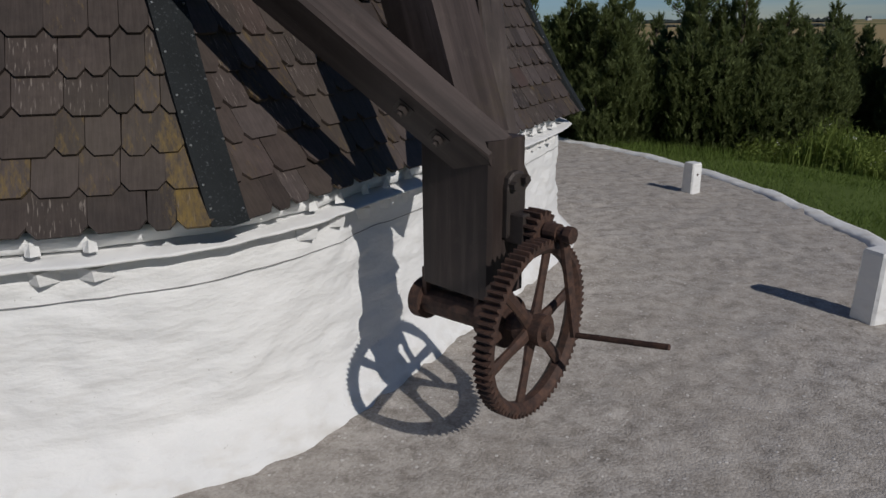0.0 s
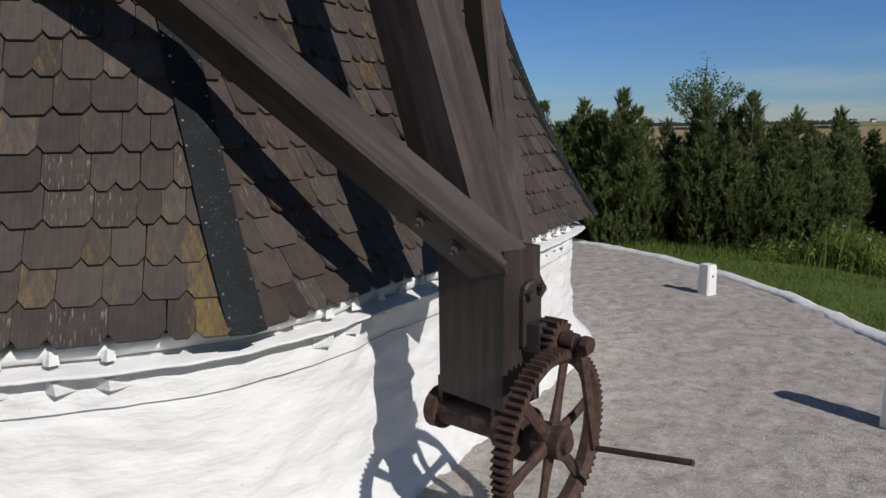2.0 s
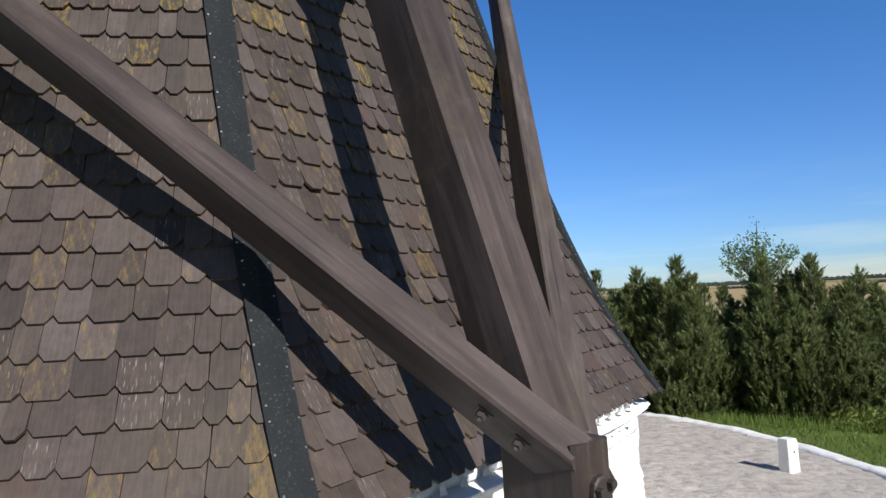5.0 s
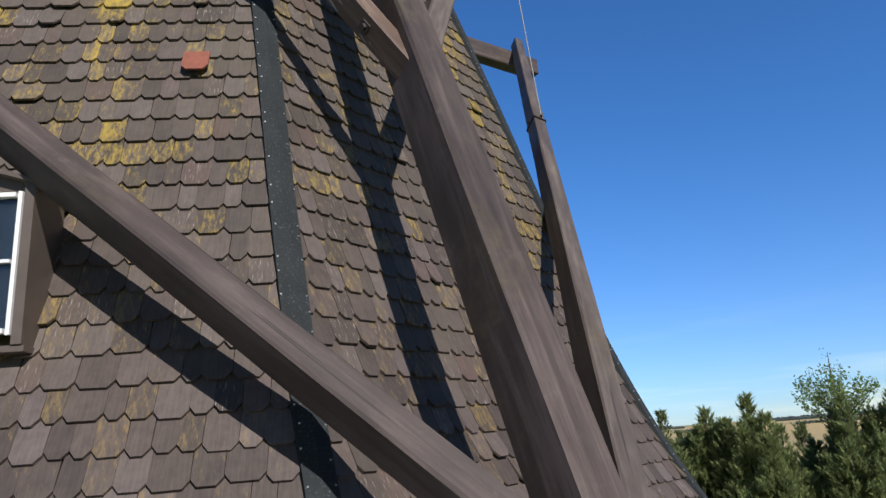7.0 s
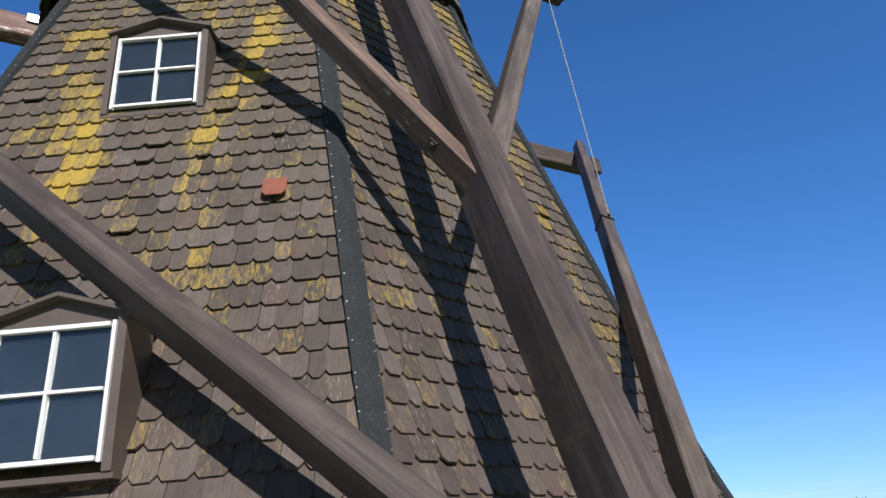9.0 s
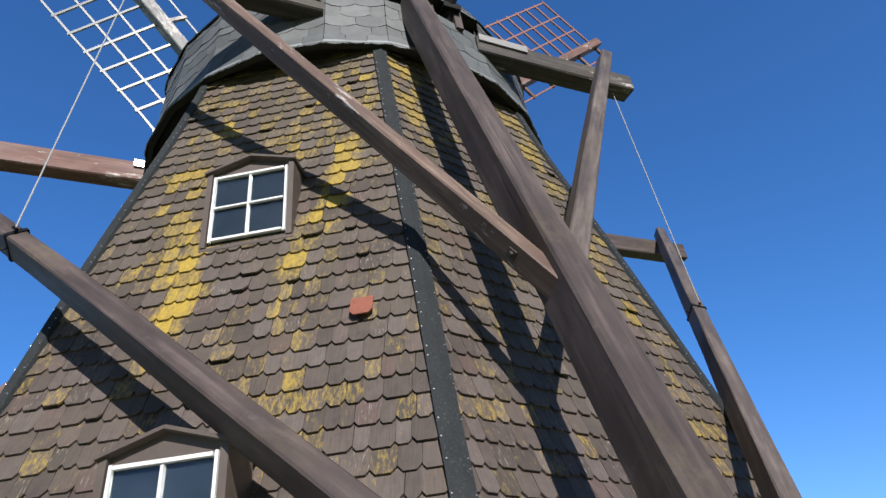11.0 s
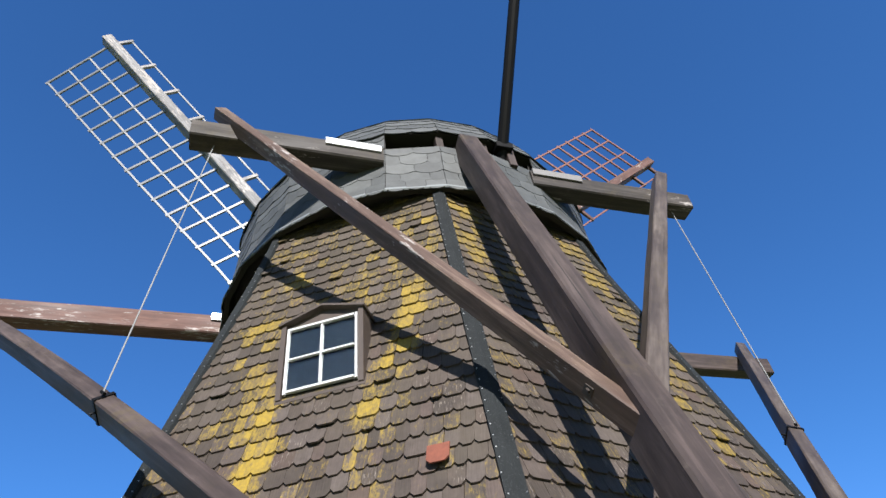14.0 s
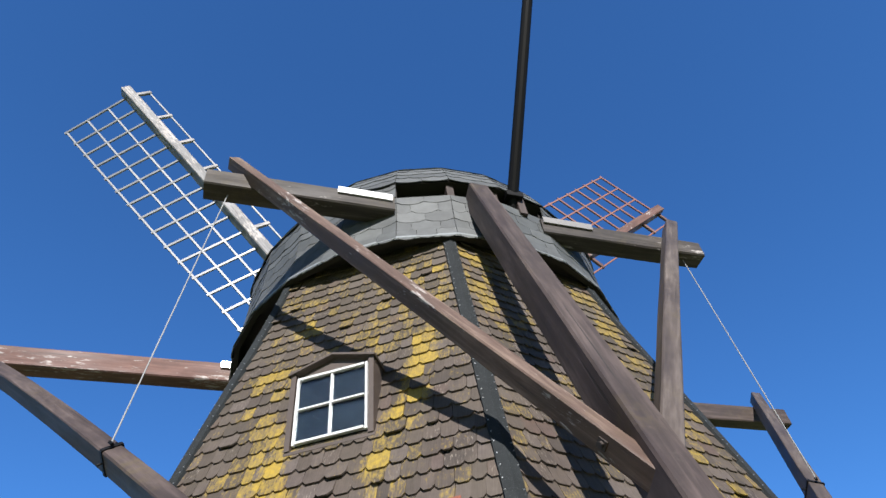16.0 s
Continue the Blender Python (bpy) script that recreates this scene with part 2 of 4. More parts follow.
def mat_gravel():
    m = Mat("trodden_gravel", 0.92)
    p = m.coord("Position")
    v = m.n("TexVoronoi", Scale=95.0)
    m.link(p, v.inputs["Vector"])
    v2 = m.n("TexVoronoi", Scale=38.0)
    m.link(p, v2.inputs["Vector"])
    a = m.noise(p, 1.1, 5, 0.6)
    b = m.noise(p, 10.0, 6, 0.62, 0.15)
    c = m.noise(p, 240, 2, 0.6)
    stone = m.ramp(v.outputs["Color"], (0.0, (0.1676, 0.1479, 0.1269)), (0.5, (0.3647, 0.3303, 0.2945)), (1.0, (0.6506, 0.6112, 0.5686)))
    col = m.mix(0.58, stone, m.ramp(b, (0.36, (0.1774, 0.1557, 0.1320)), (0.52, (0.3943, 0.3599, 0.3249)), (0.68, (0.5225, 0.4830, 0.4417))))
    col = m.mix(m.ramp(a, (0.35, 0.0), (0.7, 0.5)), col, (0.3549, 0.3155, 0.2741))
    light = m.noise(m.coord("Position", (1, 1.6, 1)), 3.2, 6, 0.75, 0.8)
    col = m.mix(m.ramp(light, (0.50, 0.0), (0.66, 0.5)), col, (0.5422, 0.5028, 0.4619))
    few = m.math('GREATER_THAN', m.math('FRACT', m.math('MULTIPLY', v2.outputs["Color"], 9.1)), 0.90)
    pale = m.math('MULTIPLY', few, m.ramp(v2.outputs["Distance"], (0.22, 0.8), (0.34, 0.0)))
    col = m.mix(pale, col, (0.6309, 0.6013, 0.5686))
    m.color(col)
    m.b.inputs["Specular IOR Level"].default_value = 0.25
    h = m.math('ADD', m.math('ADD', m.math('MULTIPLY', v.outputs["Distance"], -0.30), m.math('MULTIPLY', b, 1.0)),
               m.math('ADD', m.math('MULTIPLY', c, 0.12), m.math('MULTIPLY', pale, 0.25)))
    m.bump(h, 0.5, 0.017)
    return m.m


def mat_land():
    """Grass near the mill, fields farther off."""
    m = Mat("grass_and_fields", 0.95)
    p = m.coord("Position")
    a = m.noise(p, 0.8, 5, 0.6)
    b = m.noise(p, 22, 5, 0.7)
    near = m.mix(b, m.mix(a, (0.070, 0.110, 0.026), (0.105, 0.155, 0.040)), (0.145, 0.185, 0.058))
    v = m.n("TexVoronoi", Scale=1.0)
    m.link(m.coord("Position", (0.0065, 0.0030, 1)), v.inputs["Vector"])
    field = m.ramp(v.outputs["Color"], (0.0, (0.36, 0.27, 0.13)), (0.35, (0.30, 0.23, 0.12)), (0.5, (0.10, 0.13, 0.05)), (0.8, (0.33, 0.25, 0.14)), (1.0, (0.12, 0.15, 0.06)))
    ln = m.n("VectorMath")
    ln.operation = 'LENGTH'
    m.link(p, ln.inputs[0])
    far = m.n("MapRange")
    for k, val in ((1, 45.0), (2, 70.0), (3, 0.0), (4, 1.0)):
        far.inputs[k].default_value = val
    m.link(ln.outputs["Value"], far.inputs[0])
    m.b.inputs["Specular IOR Level"].default_value = 0.05
    m.color(m.mix(far.outputs[0], near, field))
    m.bump(b, 0.8, 0.05)
    return m.m


def mat_rust():
    m = Mat("rusty_cast_iron", 0.75, 0.25)
    p = m.coord("Position")
    a = m.noise(p, 26, 5, 0.7)
    b = m.noise(p, 180, 3, 0.7)
    m.color(m.ramp(a, (0.28, (0.026, 0.017, 0.014)), (0.5, (0.066, 0.036, 0.027)), (0.7, (0.115, 0.060, 0.040))))
    m.bump(m.math('ADD', a, m.math('MULTIPLY', b, 0.5)), 0.5, 0.003)
    return m.m


def mat_slate():
    m = Mat("grey_slate", 0.68)
    r = m.randoms()
    p = m.coord("Position")
    a = m.noise(p, 7, 5, 0.6)
    col = m.ramp(r, (0.0, (0.0476, 0.0520, 0.0535)), (0.5, (0.0607, 0.0657, 0.0672)), (1.0, (0.0780, 0.0831, 0.0838)))
    col = m.mix(0.5, col, m.ramp(a, (0.3, 0.6), (0.7, 1.4)), 'MULTIPLY')
    m.color(col)
    m.bump(m.noise(p, 60, 4), 0.3, 0.004)
    return m.m


def mat_felt():
    m = Mat("black_roofing_felt", 0.75)
    p = m.coord("Position")
    s = m.noise(p, 95, 3, 0.7)
    col = m.mix(m.ramp(s, (0.60, 0.0), (0.68, 0.6)), m.mix(m.noise(p, 6, 4), (0.0106, 0.0123, 0.0132), (0.0229, 0.0264, 0.0282)), (0.0968, 0.1056, 0.1100))
    m.color(col)
    m.b.inputs["Specular IOR Level"].default_value = 0.15
    m.bump(m.noise(p, 300, 3), 0.6, 0.003)
    return m.m


def mat_plain(name, c, rough=0.6, metal=0.0, vary=0.25, scale=12):
    m = Mat(name, rough, metal)
    p = m.coord("Position")
    a = m.noise(p, scale, 5, 0.65)
    m.color(m.mix(a, tuple(x * (1 - vary) for x in c), tuple(min(1, x * (1 + vary)) for x in c)))
    m.bump(m.noise(p, scale * 9, 3), 0.25, 0.003)
    return m.m


def mat_leaf(name, a, b, c):
    m = Mat(name, 0.8)
    m.b.inputs["Specular IOR Level"].default_value = 0.25
    r = m.n("NewGeometry").outputs["Random Per Island"]
    p = m.coord("Position")
    col = m.mix(m.ramp(m.noise(p, 1.6, 3), (0.3, 0.0), (0.7, 1.0)), m.ramp(r, (0.0, a), (1.0, b)), c)
    m.color(col)
    tr = m.n("BsdfTranslucent")
    m.link(col, tr.inputs["Color"])
    mixed = m.n("MixShader", Fac=0.45)
    m.link(m.b.outputs[0], mixed.inputs[1])
    m.link(tr.outputs[0], mixed.inputs[2])
    m.link(mixed.outputs[0], m.t.nodes["Material Output"].inputs["Surface"])
    return m.m


def mat_glass():
    m = Mat("window_glass", 0.03)
    m.color((0.75, 0.82, 0.85))
    m.b.inputs["Transmission Weight"].default_value = 1.0
    m.b.inputs["IOR"].default_value = 1.45
    return m.m


SHINGLE, LIME, GRAVEL, LAND, RUST, SLATE, FELT = mat_shingle(), mat_limewash(), mat_gravel(), mat_land(), mat_rust(), mat_slate(), mat_felt()
TIMBER = mat_timber("dark_stained_timber", (0.0186, 0.0132, 0.0119), (0.0383, 0.0276, 0.0249), (0.0826, 0.0619, 0.0573))
# lighter copy of TIMBER: sunlight on the right-hand braces is put into the colour
LIT_TIMBER = mat_timber("lit_brown_timber", (0.030, 0.023, 0.020), (0.060, 0.047, 0.041), (0.115, 0.095, 0.084))
WORN = mat_timber("worn_reddish_timber", (0.0478, 0.0244, 0.0200), (0.0957, 0.0487, 0.0400), (0.1566, 0.0914, 0.0766), 0.22, 0.6)
BRACE = mat_timber("worn_brown_timber", (0.0435, 0.0261, 0.0191), (0.0800, 0.0505, 0.0391), (0.2001, 0.1479, 0.1175), 0.16, 0.6)
GREYED = mat_timber("greyed_timber", (0.017, 0.014, 0.0125), (0.032, 0.027, 0.024), (0.085, 0.074, 0.069), 0.10, 0.6)
# greyed sail wood, made paler in stock and laths to carry the sun's glare
SILVER_GLARE = mat_timber("silvered_glare_timber", (0.065, 0.064, 0.065), (0.135, 0.134, 0.137), (0.29, 0.29, 0.30), 0.55, 0.55)
GLARE_LATH = mat_plain("grey_glare_lath", (0.150, 0.156, 0.168), 0.40, 0, 0.45, 4)
REDWOOD = mat_plain("red_brown_lath", (0.155, 0.058, 0.044), 0.6)
BACKING = mat_plain("tarred_boarding", (0.016, 0.014, 0.013), 0.9)
WHITE = mat_plain("white_paint", (0.50, 0.505, 0.505), 0.5, 0, 0.16, 25)
ZINC = mat_plain("zinc_sheet", (0.62, 0.63, 0.64), 0.35, 0.6, 0.12)
BROWN = mat_plain("brown_painted_board", (0.0612, 0.0459, 0.0382), 0.55, 0, 0.35)
IRON = mat_plain("dark_iron", (0.050, 0.040, 0.036), 0.6, 0.4, 0.35, 40)
BLACK = mat_plain("black_painted_steel", (0.0045, 0.0045, 0.005), 0.6, 0.0)
WIRE = mat_plain("dull_grey_wire", (0.22, 0.225, 0.23), 0.7)
LEAD = mat_plain("dull_lead_sheet", (0.17, 0.165, 0.165), 0.6, 0.2)
STEEL = mat_plain("galvanised_steel", (0.42, 0.43, 0.44), 0.4, 0.8)
CLAY = mat_plain("red_patch", (0.155, 0.044, 0.024), 0.75, 0, 0.5, 30)
GLASS = mat_glass()
# near-black colour that stands in for the shade inside the windows
ROOM_SHADE = mat_plain("interior_shade", (0.010, 0.013, 0.017), 1.0, 0, 0.5, 5)
BLACK.node_tree.nodes["Principled BSDF"].inputs["Specular IOR Level"].default_value = 0.12
ROOM_SHADE.node_tree.nodes["Principled BSDF"].inputs["Specular IOR Level"].default_value = 0.0
PINE = mat_leaf("pine_needles", (0.1286, 0.1627, 0.0632), (0.2085, 0.2441, 0.0966), (0.1598, 0.1932, 0.0742))
LEAF = mat_leaf("broad_leaves", (0.132, 0.196, 0.057), (0.209, 0.287, 0.094), (0.165, 0.236, 0.072))
GRASS = mat_leaf("grass_blades", (0.0954, 0.1521, 0.0297), (0.1800, 0.2421, 0.0612), (0.1296, 0.1854, 0.0414))
WEED = mat_leaf("rough_grass_blades", (0.1500, 0.2088, 0.0460), (0.2751, 0.3294, 0.0966), (0.2033, 0.2576, 0.0607))
BARK = mat_plain("bark", (0.075, 0.058, 0.045), 0.9, 0, 0.4, 25)
PETAL = mat_plain("white_petals", (0.75, 0.75, 0.72), 0.6, 0, 0.05)
FAR = mat_plain("far_woodland", (0.030, 0.040, 0.035), 0.95, 0, 0.4, 0.05)


# ---- building helpers ----
CX, CY = -3.715, 6.264
PHI = radians(-43.3)                      # the way the tail points
A0 = radians(-52.806)                     # the arris nearest to the camera
DS = Vector((math.cos(PHI), math.sin(PHI), 0))
DL = Vector((-math.sin(PHI), math.cos(PHI), 0))
UP = Vector((0, 0, 1))
C8 = math.cos(math.pi / 8)


def W(s, l, z):
    """A place by the tail's way s, the side l and the height z."""
    return Vector((CX, CY, 0)) + DS * s + DL * l + UP * z


def R(z):
    """Radius of the tower at its arrises."""
    return 5.743 - 1.07559 * z + 0.24112 * z * z - 0.032022 * z ** 3 + 0.00153425 * z ** 4


def thing(name, at, label, category, group="", kind=""):
    ob = new(name)
    ob.empty_display_size = 0.2
    ob.location = at
    return tagged(ob, label, category, group, kind)


def origin(ob):
    v = Vector((0, 0, 0))
    while ob:
        v += ob.location
        ob = ob.parent
    return v


def part(name, bm, material, parent=None, label="", smooth=False):
    me = bpy.data.meshes.new(name)
    if parent:
        bmesh.ops.translate(bm, verts=bm.verts, vec=-origin(parent))
    bmesh.ops.recalc_face_normals(bm, faces=bm.faces)
    bm.to_mesh(me)
    bm.free()
    me.materials.append(material)
    if smooth:
        me.polygons.foreach_set("use_smooth", [True] * len(me.polygons))
    ob = new(name, me)
    ob.parent = parent
    if label:
        ob["label"] = label
    return ob


def part_np(name, verts, faces, material, parent=None, label="", grain=None):
    """One mesh from plain lists."""
    me = bpy.data.meshes.new(name)
    v = np.asarray(verts, float)
    if parent:
        v = v - np.array(origin(parent))
    me.from_pydata(v.tolist(), [], faces)
    if grain is not None:
        at = me.attributes.new("grain", 'FLOAT_VECTOR', 'POINT')
        at.data.foreach_set("vector", np.asarray(grain, np.float32).ravel())
    me.materials.append(material)
    me.update()
    ob = new(name, me)
    ob.parent = parent
    if label:
        ob["label"] = label
    return ob


def rings(bm, loops, close=True, caps=True):
    """Skin rings of equal length."""
    vs = [[bm.verts.new(p) for p in loop] for loop in loops]
    n = len(vs[0])
    for a, b in zip(vs, vs[1:]):
        for i in range(n if close else n - 1):
            j = (i + 1) % n
            bm.faces.new((a[i], a[j], b[j], b[i]))
    if caps:
        bm.faces.new(vs[0])
        bm.faces.new(vs[-1])
    return vs


def beam(bm, p, q, w, h, side=None, step=0.35, rough=0.003, bow=0.0, sag=0.0):
    """A squared timber with chamfered, slightly uneven edges; w lies along side."""
    gl = bm.verts.layers.float_vector.get("grain") or bm.verts.layers.float_vector.new("grain")
    p, q = Vector(p), Vector(q)
    d = (q - p).normalized()
    x = (Vector(side) if side else d.cross(UP))
    x = (x - d * x.dot(d)).normalized()
    y = d.cross(x)
    length = (q - p).length
    n = max(2, int(length / step))
    c = min(w, h) * 0.07
    sec = [(-w / 2 + c, -h / 2), (w / 2 - c, -h / 2), (w / 2, -h / 2 + c), (w / 2, h / 2 - c),
           (w / 2 - c, h / 2), (-w / 2 + c, h / 2), (-w / 2, h / 2 - c), (-w / 2, -h / 2 + c)]
    off = random.uniform(0, 50)
    loops = []
    for i in range(n + 1):
        f = i / n
        o = p + d * (length * f) + UP * (bow * 4 * f * (1 - f) - sag * max(0.0, f - 0.37) ** 2)
        ring = []
        for k, (a, b) in enumerate(sec):
            e = Vector((f * length * 0.9 + off, k * 0.7, off))
            ring.append(o + x * (a + noise.noise(e) * rough * 2) + y * (b + noise.noise(e + UP * 9) * rough * 2))
        loops.append(ring)
    vs = rings(bm, loops)
    for i, ring in enumerate(vs):
        for k, v in enumerate(ring):
            v[gl] = Vector((length * i / n + off, sec[k][0] + off, sec[k][1] + off * 0.7))
    return bm


def rod(bm, p, q, r, n=10, r2=None):
    p, q = Vector(p), Vector(q)
    d = (q - p).normalized()
    x = d.orthogonal().normalized()
    y = d.cross(x)
    r2 = r if r2 is None else r2
    rings(bm, [[o + (x * math.cos(6.28319 * k / n) + y * math.sin(6.28319 * k / n)) * rr for k in range(n)] for o, rr in ((p, r), (q, r2))])
    return bm


def slab(bm, at, ex, ey, ez):
    """A block about its middle, spanned by three half edges, with small chamfers."""
    at, ex, ey, ez = Vector(at), Vector(ex), Vector(ey), Vector(ez)
    k = min(ex.length, ey.length, ez.length) * 0.14
    ux, uy = ex.normalized() * k, ey.normalized() * k
    uz = ez.normalized() * k

    def ring(sx, z):
        a, b = ex - ux * sx, ey - uy * sx
        return [at + z + v for v in (-a - b, a - b, a + b, -a + b)]
    rings(bm, [ring(1, -ez), ring(0, -ez + uz), ring(0, ez - uz), ring(1, ez)])
    return bm


def B():
    return bmesh.new()


# ---- ground ----
def kerb_radius(deg):
    """The ring of the kerb widens on the side that faces the camera."""
    return float(np.interp(deg, [-180, -60, -25, -8, 10, 30, 60, 180], [7.6, 7.8, 7.45, 7.25, 7.08, 6.98, 6.95, 7.6]))


def build_gravel():
    bm = B()
    angles = np.radians(np.arange(-180, 180, 0.55))
    loops = []
    for f in np.linspace(0, 1, 72):
        ring = []
        for a in angles:
            r = 4.3 + (kerb_radius(math.degrees(a)) - 4.3) * f
            x, y = CX + r * math.cos(a), CY + r * math.sin(a)
            h = noise.noise(Vector((x * 2.1, y * 2.1, 0))) * 0.008 + noise.noise(Vector((x * 4.3, y * 4.3, 3))) * 0.006 + noise.noise(Vector((x * 11, y * 11, 8))) * 0.010 + noise.noise(Vector((x * 9, y * 9, 5))) * 0.006 + max(0.0, noise.noise(Vector((x * 5.5, y * 5.5, 7))) - 0.12) * 0.018 - max(0.0, noise.noise(Vector((x * 6.5, y * 6.5, 12))) - 0.2) * 0.022
            ring.append((x, y, h))
        loops.append(ring)
    rings(bm, loops, caps=False)
    return tagged(part("gravel_pavement", bm, GRAVEL, smooth=True), "grey trodden gravel terrace round the mill", "pavement", kind="structure")


def land_height(r):
    return float(np.interp(r, [0, 6.9, 7.2, 8.5, 10.5, 14, 22, 60, 3000], [-0.3, -0.12, -0.06, -0.12, -0.32, -0.6, -1.1, -2.2, -2.6]))


def build_land():
    bm = B()
    loops = []
    for r in [6.6, 6.9, 7.1, 7.4, 7.8, 8.3, 9, 10, 11, 12.5, 14, 16, 19, 23, 30, 45, 80, 160, 400, 1200, 3500]:
        n = 180
        loops.append([(CX + r * math.cos(6.283185 * k / n), CY + r * math.sin(6.283185 * k / n),
                       land_height(r) + (noise.noise(Vector((r * 0.8, k * 0.35, 2))) * 0.04 if r < 30 else 0)) for k in range(n)])
    rings(bm, loops, caps=False)
    bm.faces.new([bm.verts.new(v.co + Vector((0, 0, 0))) for v in list(bm.verts)[:180]])
    return tagged(part("ground", bm, LAND, smooth=True), "green grass slope with stubble fields beyond", "ground", kind="structure")


def build_kerb():
    bm = B()
    loops = []
    n = 420
    for k in range(n):
        a = 6.283185 * k / n
        deg = math.degrees(a)
        deg = deg - 360 if deg > 180 else deg
        r = kerb_radius(deg)
        w = 0.10 + 0.03 * noise.noise(Vector((k * 0.31, 0, 1)))
        h = 0.024 + 0.018 * noise.noise(Vector((k * 0.23, 4, 1))) + 0.015 * noise.noise(Vector((k * 0.9, 4, 1)))
        r += 0.05 * noise.noise(Vector((k * 0.2, 9, 1)))
        ring = []
        for dr, z in ((-w, -0.2), (-w * 0.97, h * 0.1), (-w * 0.4, h * 0.9), (w * 0.4, h * 1.02), (w * 0.95, h * 0.5), (w, -0.3)):
            ring.append((CX + (r + dr) * math.cos(a), CY + (r + dr) * math.sin(a), z))
        loops.append(ring)
    loops.append(loops[0])
    rings(bm, loops, caps=False)
    return tagged(part("kerb", bm, LIME, smooth=True), "low white-painted stone kerb round the gravel", "kerb", kind="structure")


def build_post(x, y, turn, h, w):
    ob = thing("boundary_post", (x, y, 0), "short square white-painted post on the gravel", "post", "posts along the kerb")
    bm = B()
    c, s = math.cos(turn), math.sin(turn)
    loops = []
    for z, f in ((-0.05, 1.06), (0.1, 1.03), (0.25, 1.0), (h - 0.02, 0.97), (h, 0.86)):
        ring = []
        for a, b in ((-1, -0.8), (-0.8, -1), (0.8, -1), (1, -0.8), (1, 0.8), (0.8, 1), (-0.8, 1), (-1, 0.8)):
            e = 0.004 * noise.noise(Vector((a * 3 + x, b * 3, z * 9)))
            ring.append((x + (a * c - b * s) * (w * f + e), y + (a * s + b * c) * (w * f + e), z))
        loops.append(ring)
    rings(bm, loops)
    part("shaft", bm, LIME, ob)
    bm = B()
    d = Vector((-s, c, 0)) * -1
    rod(bm, Vector((x, y, h * 0.62)) + d * (w * 0.9), Vector((x, y, h * 0.62)) + d * (w + 0.006), 0.012, 8)
    part("bolt_head", bm, RUST, ob)
    return ob


build_gravel()
build_land()
build_kerb()
build_post(2.60, 7.10, radians(30), 0.315, 0.068)
build_post(2.565, 3.82, radians(22), 0.44, 0.078)

# ---- the mill ----
mill = thing("windmill", (CX, CY, 0), "brown shingled octagonal smock windmill on a low white wall", "windmill")


def octagon(r, z, turn=0.0, n=8):
    return [(CX + r * math.cos(A0 + turn + 6.283185 * k / n), CY + r * math.sin(A0 + turn + 6.283185 * k / n), z) for k in range(n)]


def rounded_octagon(ap, z, per=130):
    """Points round an octagon of inner radius ap, with softened corners and uneven faces."""
    pts = []
    n = 8 * per
    for i in range(n):
        a = A0 + math.pi / 8 + 6.283185 * i / n
        rel = (a - (A0 + math.pi / 8) + math.pi / 8) % (math.pi / 4) - math.pi / 8
        rad = ap / math.cos(rel)
        rad = -0.07 * math.log(math.exp(-rad / 0.07) + math.exp(-(ap * 1.056) / 0.07))
        rad += 0.026
        x, y = math.cos(a), math.sin(a)
        w = Vector((x * rad, y * rad, z * 1.7))
        lump = 0.018 * noise.noise(w * 2.2) + 0.016 * noise.noise(Vector((w.x * 5, w.y * 5, z * 12))) + 0.013 * noise.noise(Vector((w.x * 9, w.y * 9, z * 27))) + 0.004 * noise.noise(w * 19)
        rad += lump
        pts.append((CX + x * rad, CY + y * rad, z))
    return pts


def build_wall():
    bm = B()
    loops = []
    for z in np.concatenate([np.arange(-0.06, 0.2, 0.03), np.arange(0.2, 0.86, 0.03), [0.88, 0.92]]):
        flare = 0.155 * max(0.0, 1 - max(z, 0) / 0.22) ** 1.6 + 0.03 * max(0.0, 1 - z / 0.9)
        foot = 0.035 * noise.noise(Vector((z * 8, 3, 1)))
        loops.append([(x, y, z) for x, y, z in rounded_octagon(4.42 + flare + (foot if z < 0.15 else 0), float(z))])
    rings(bm, loops, caps=False)
    part("base_wall", bm, LIME, mill, "white limewashed masonry wall", smooth=True)
    # two courses of the cornice
    for z0, z1, ap in ((0.918, 0.955, 4.505), (0.955, 1.045, 4.405)):
        bm = B()
        rings(bm, [rounded_octagon(ap - 0.09, z0), rounded_octagon(ap, z0 + 0.012), rounded_octagon(ap + 0.008, (z0 + z1) / 2),
                   rounded_octagon(ap, z1 - 0.01), rounded_octagon(ap - 0.2, z1)], caps=False)
        part("cornice_course", bm, LIME, mill, smooth=True)
    # the thin wire below the cornice
    bm = B()
    ring = rounded_octagon(4.434, 0.782)
    loops = []
    for i, (x, y, z) in enumerate(ring + ring[:1]):
        d = Vector((x - CX, y - CY, 0)).normalized()
        o = Vector((x, y, z + 0.004 * noise.noise(Vector((i * 0.1, 1, 1)))))
        loops.append([o + d * 0.0026, o + UP * 0.002, o - d * 0.003, o - UP * 0.002])
    rings(bm, loops, caps=False)
    part("wall_wire", bm, mat_plain("grey_wire", (0.20, 0.20, 0.20), 0.6), mill)


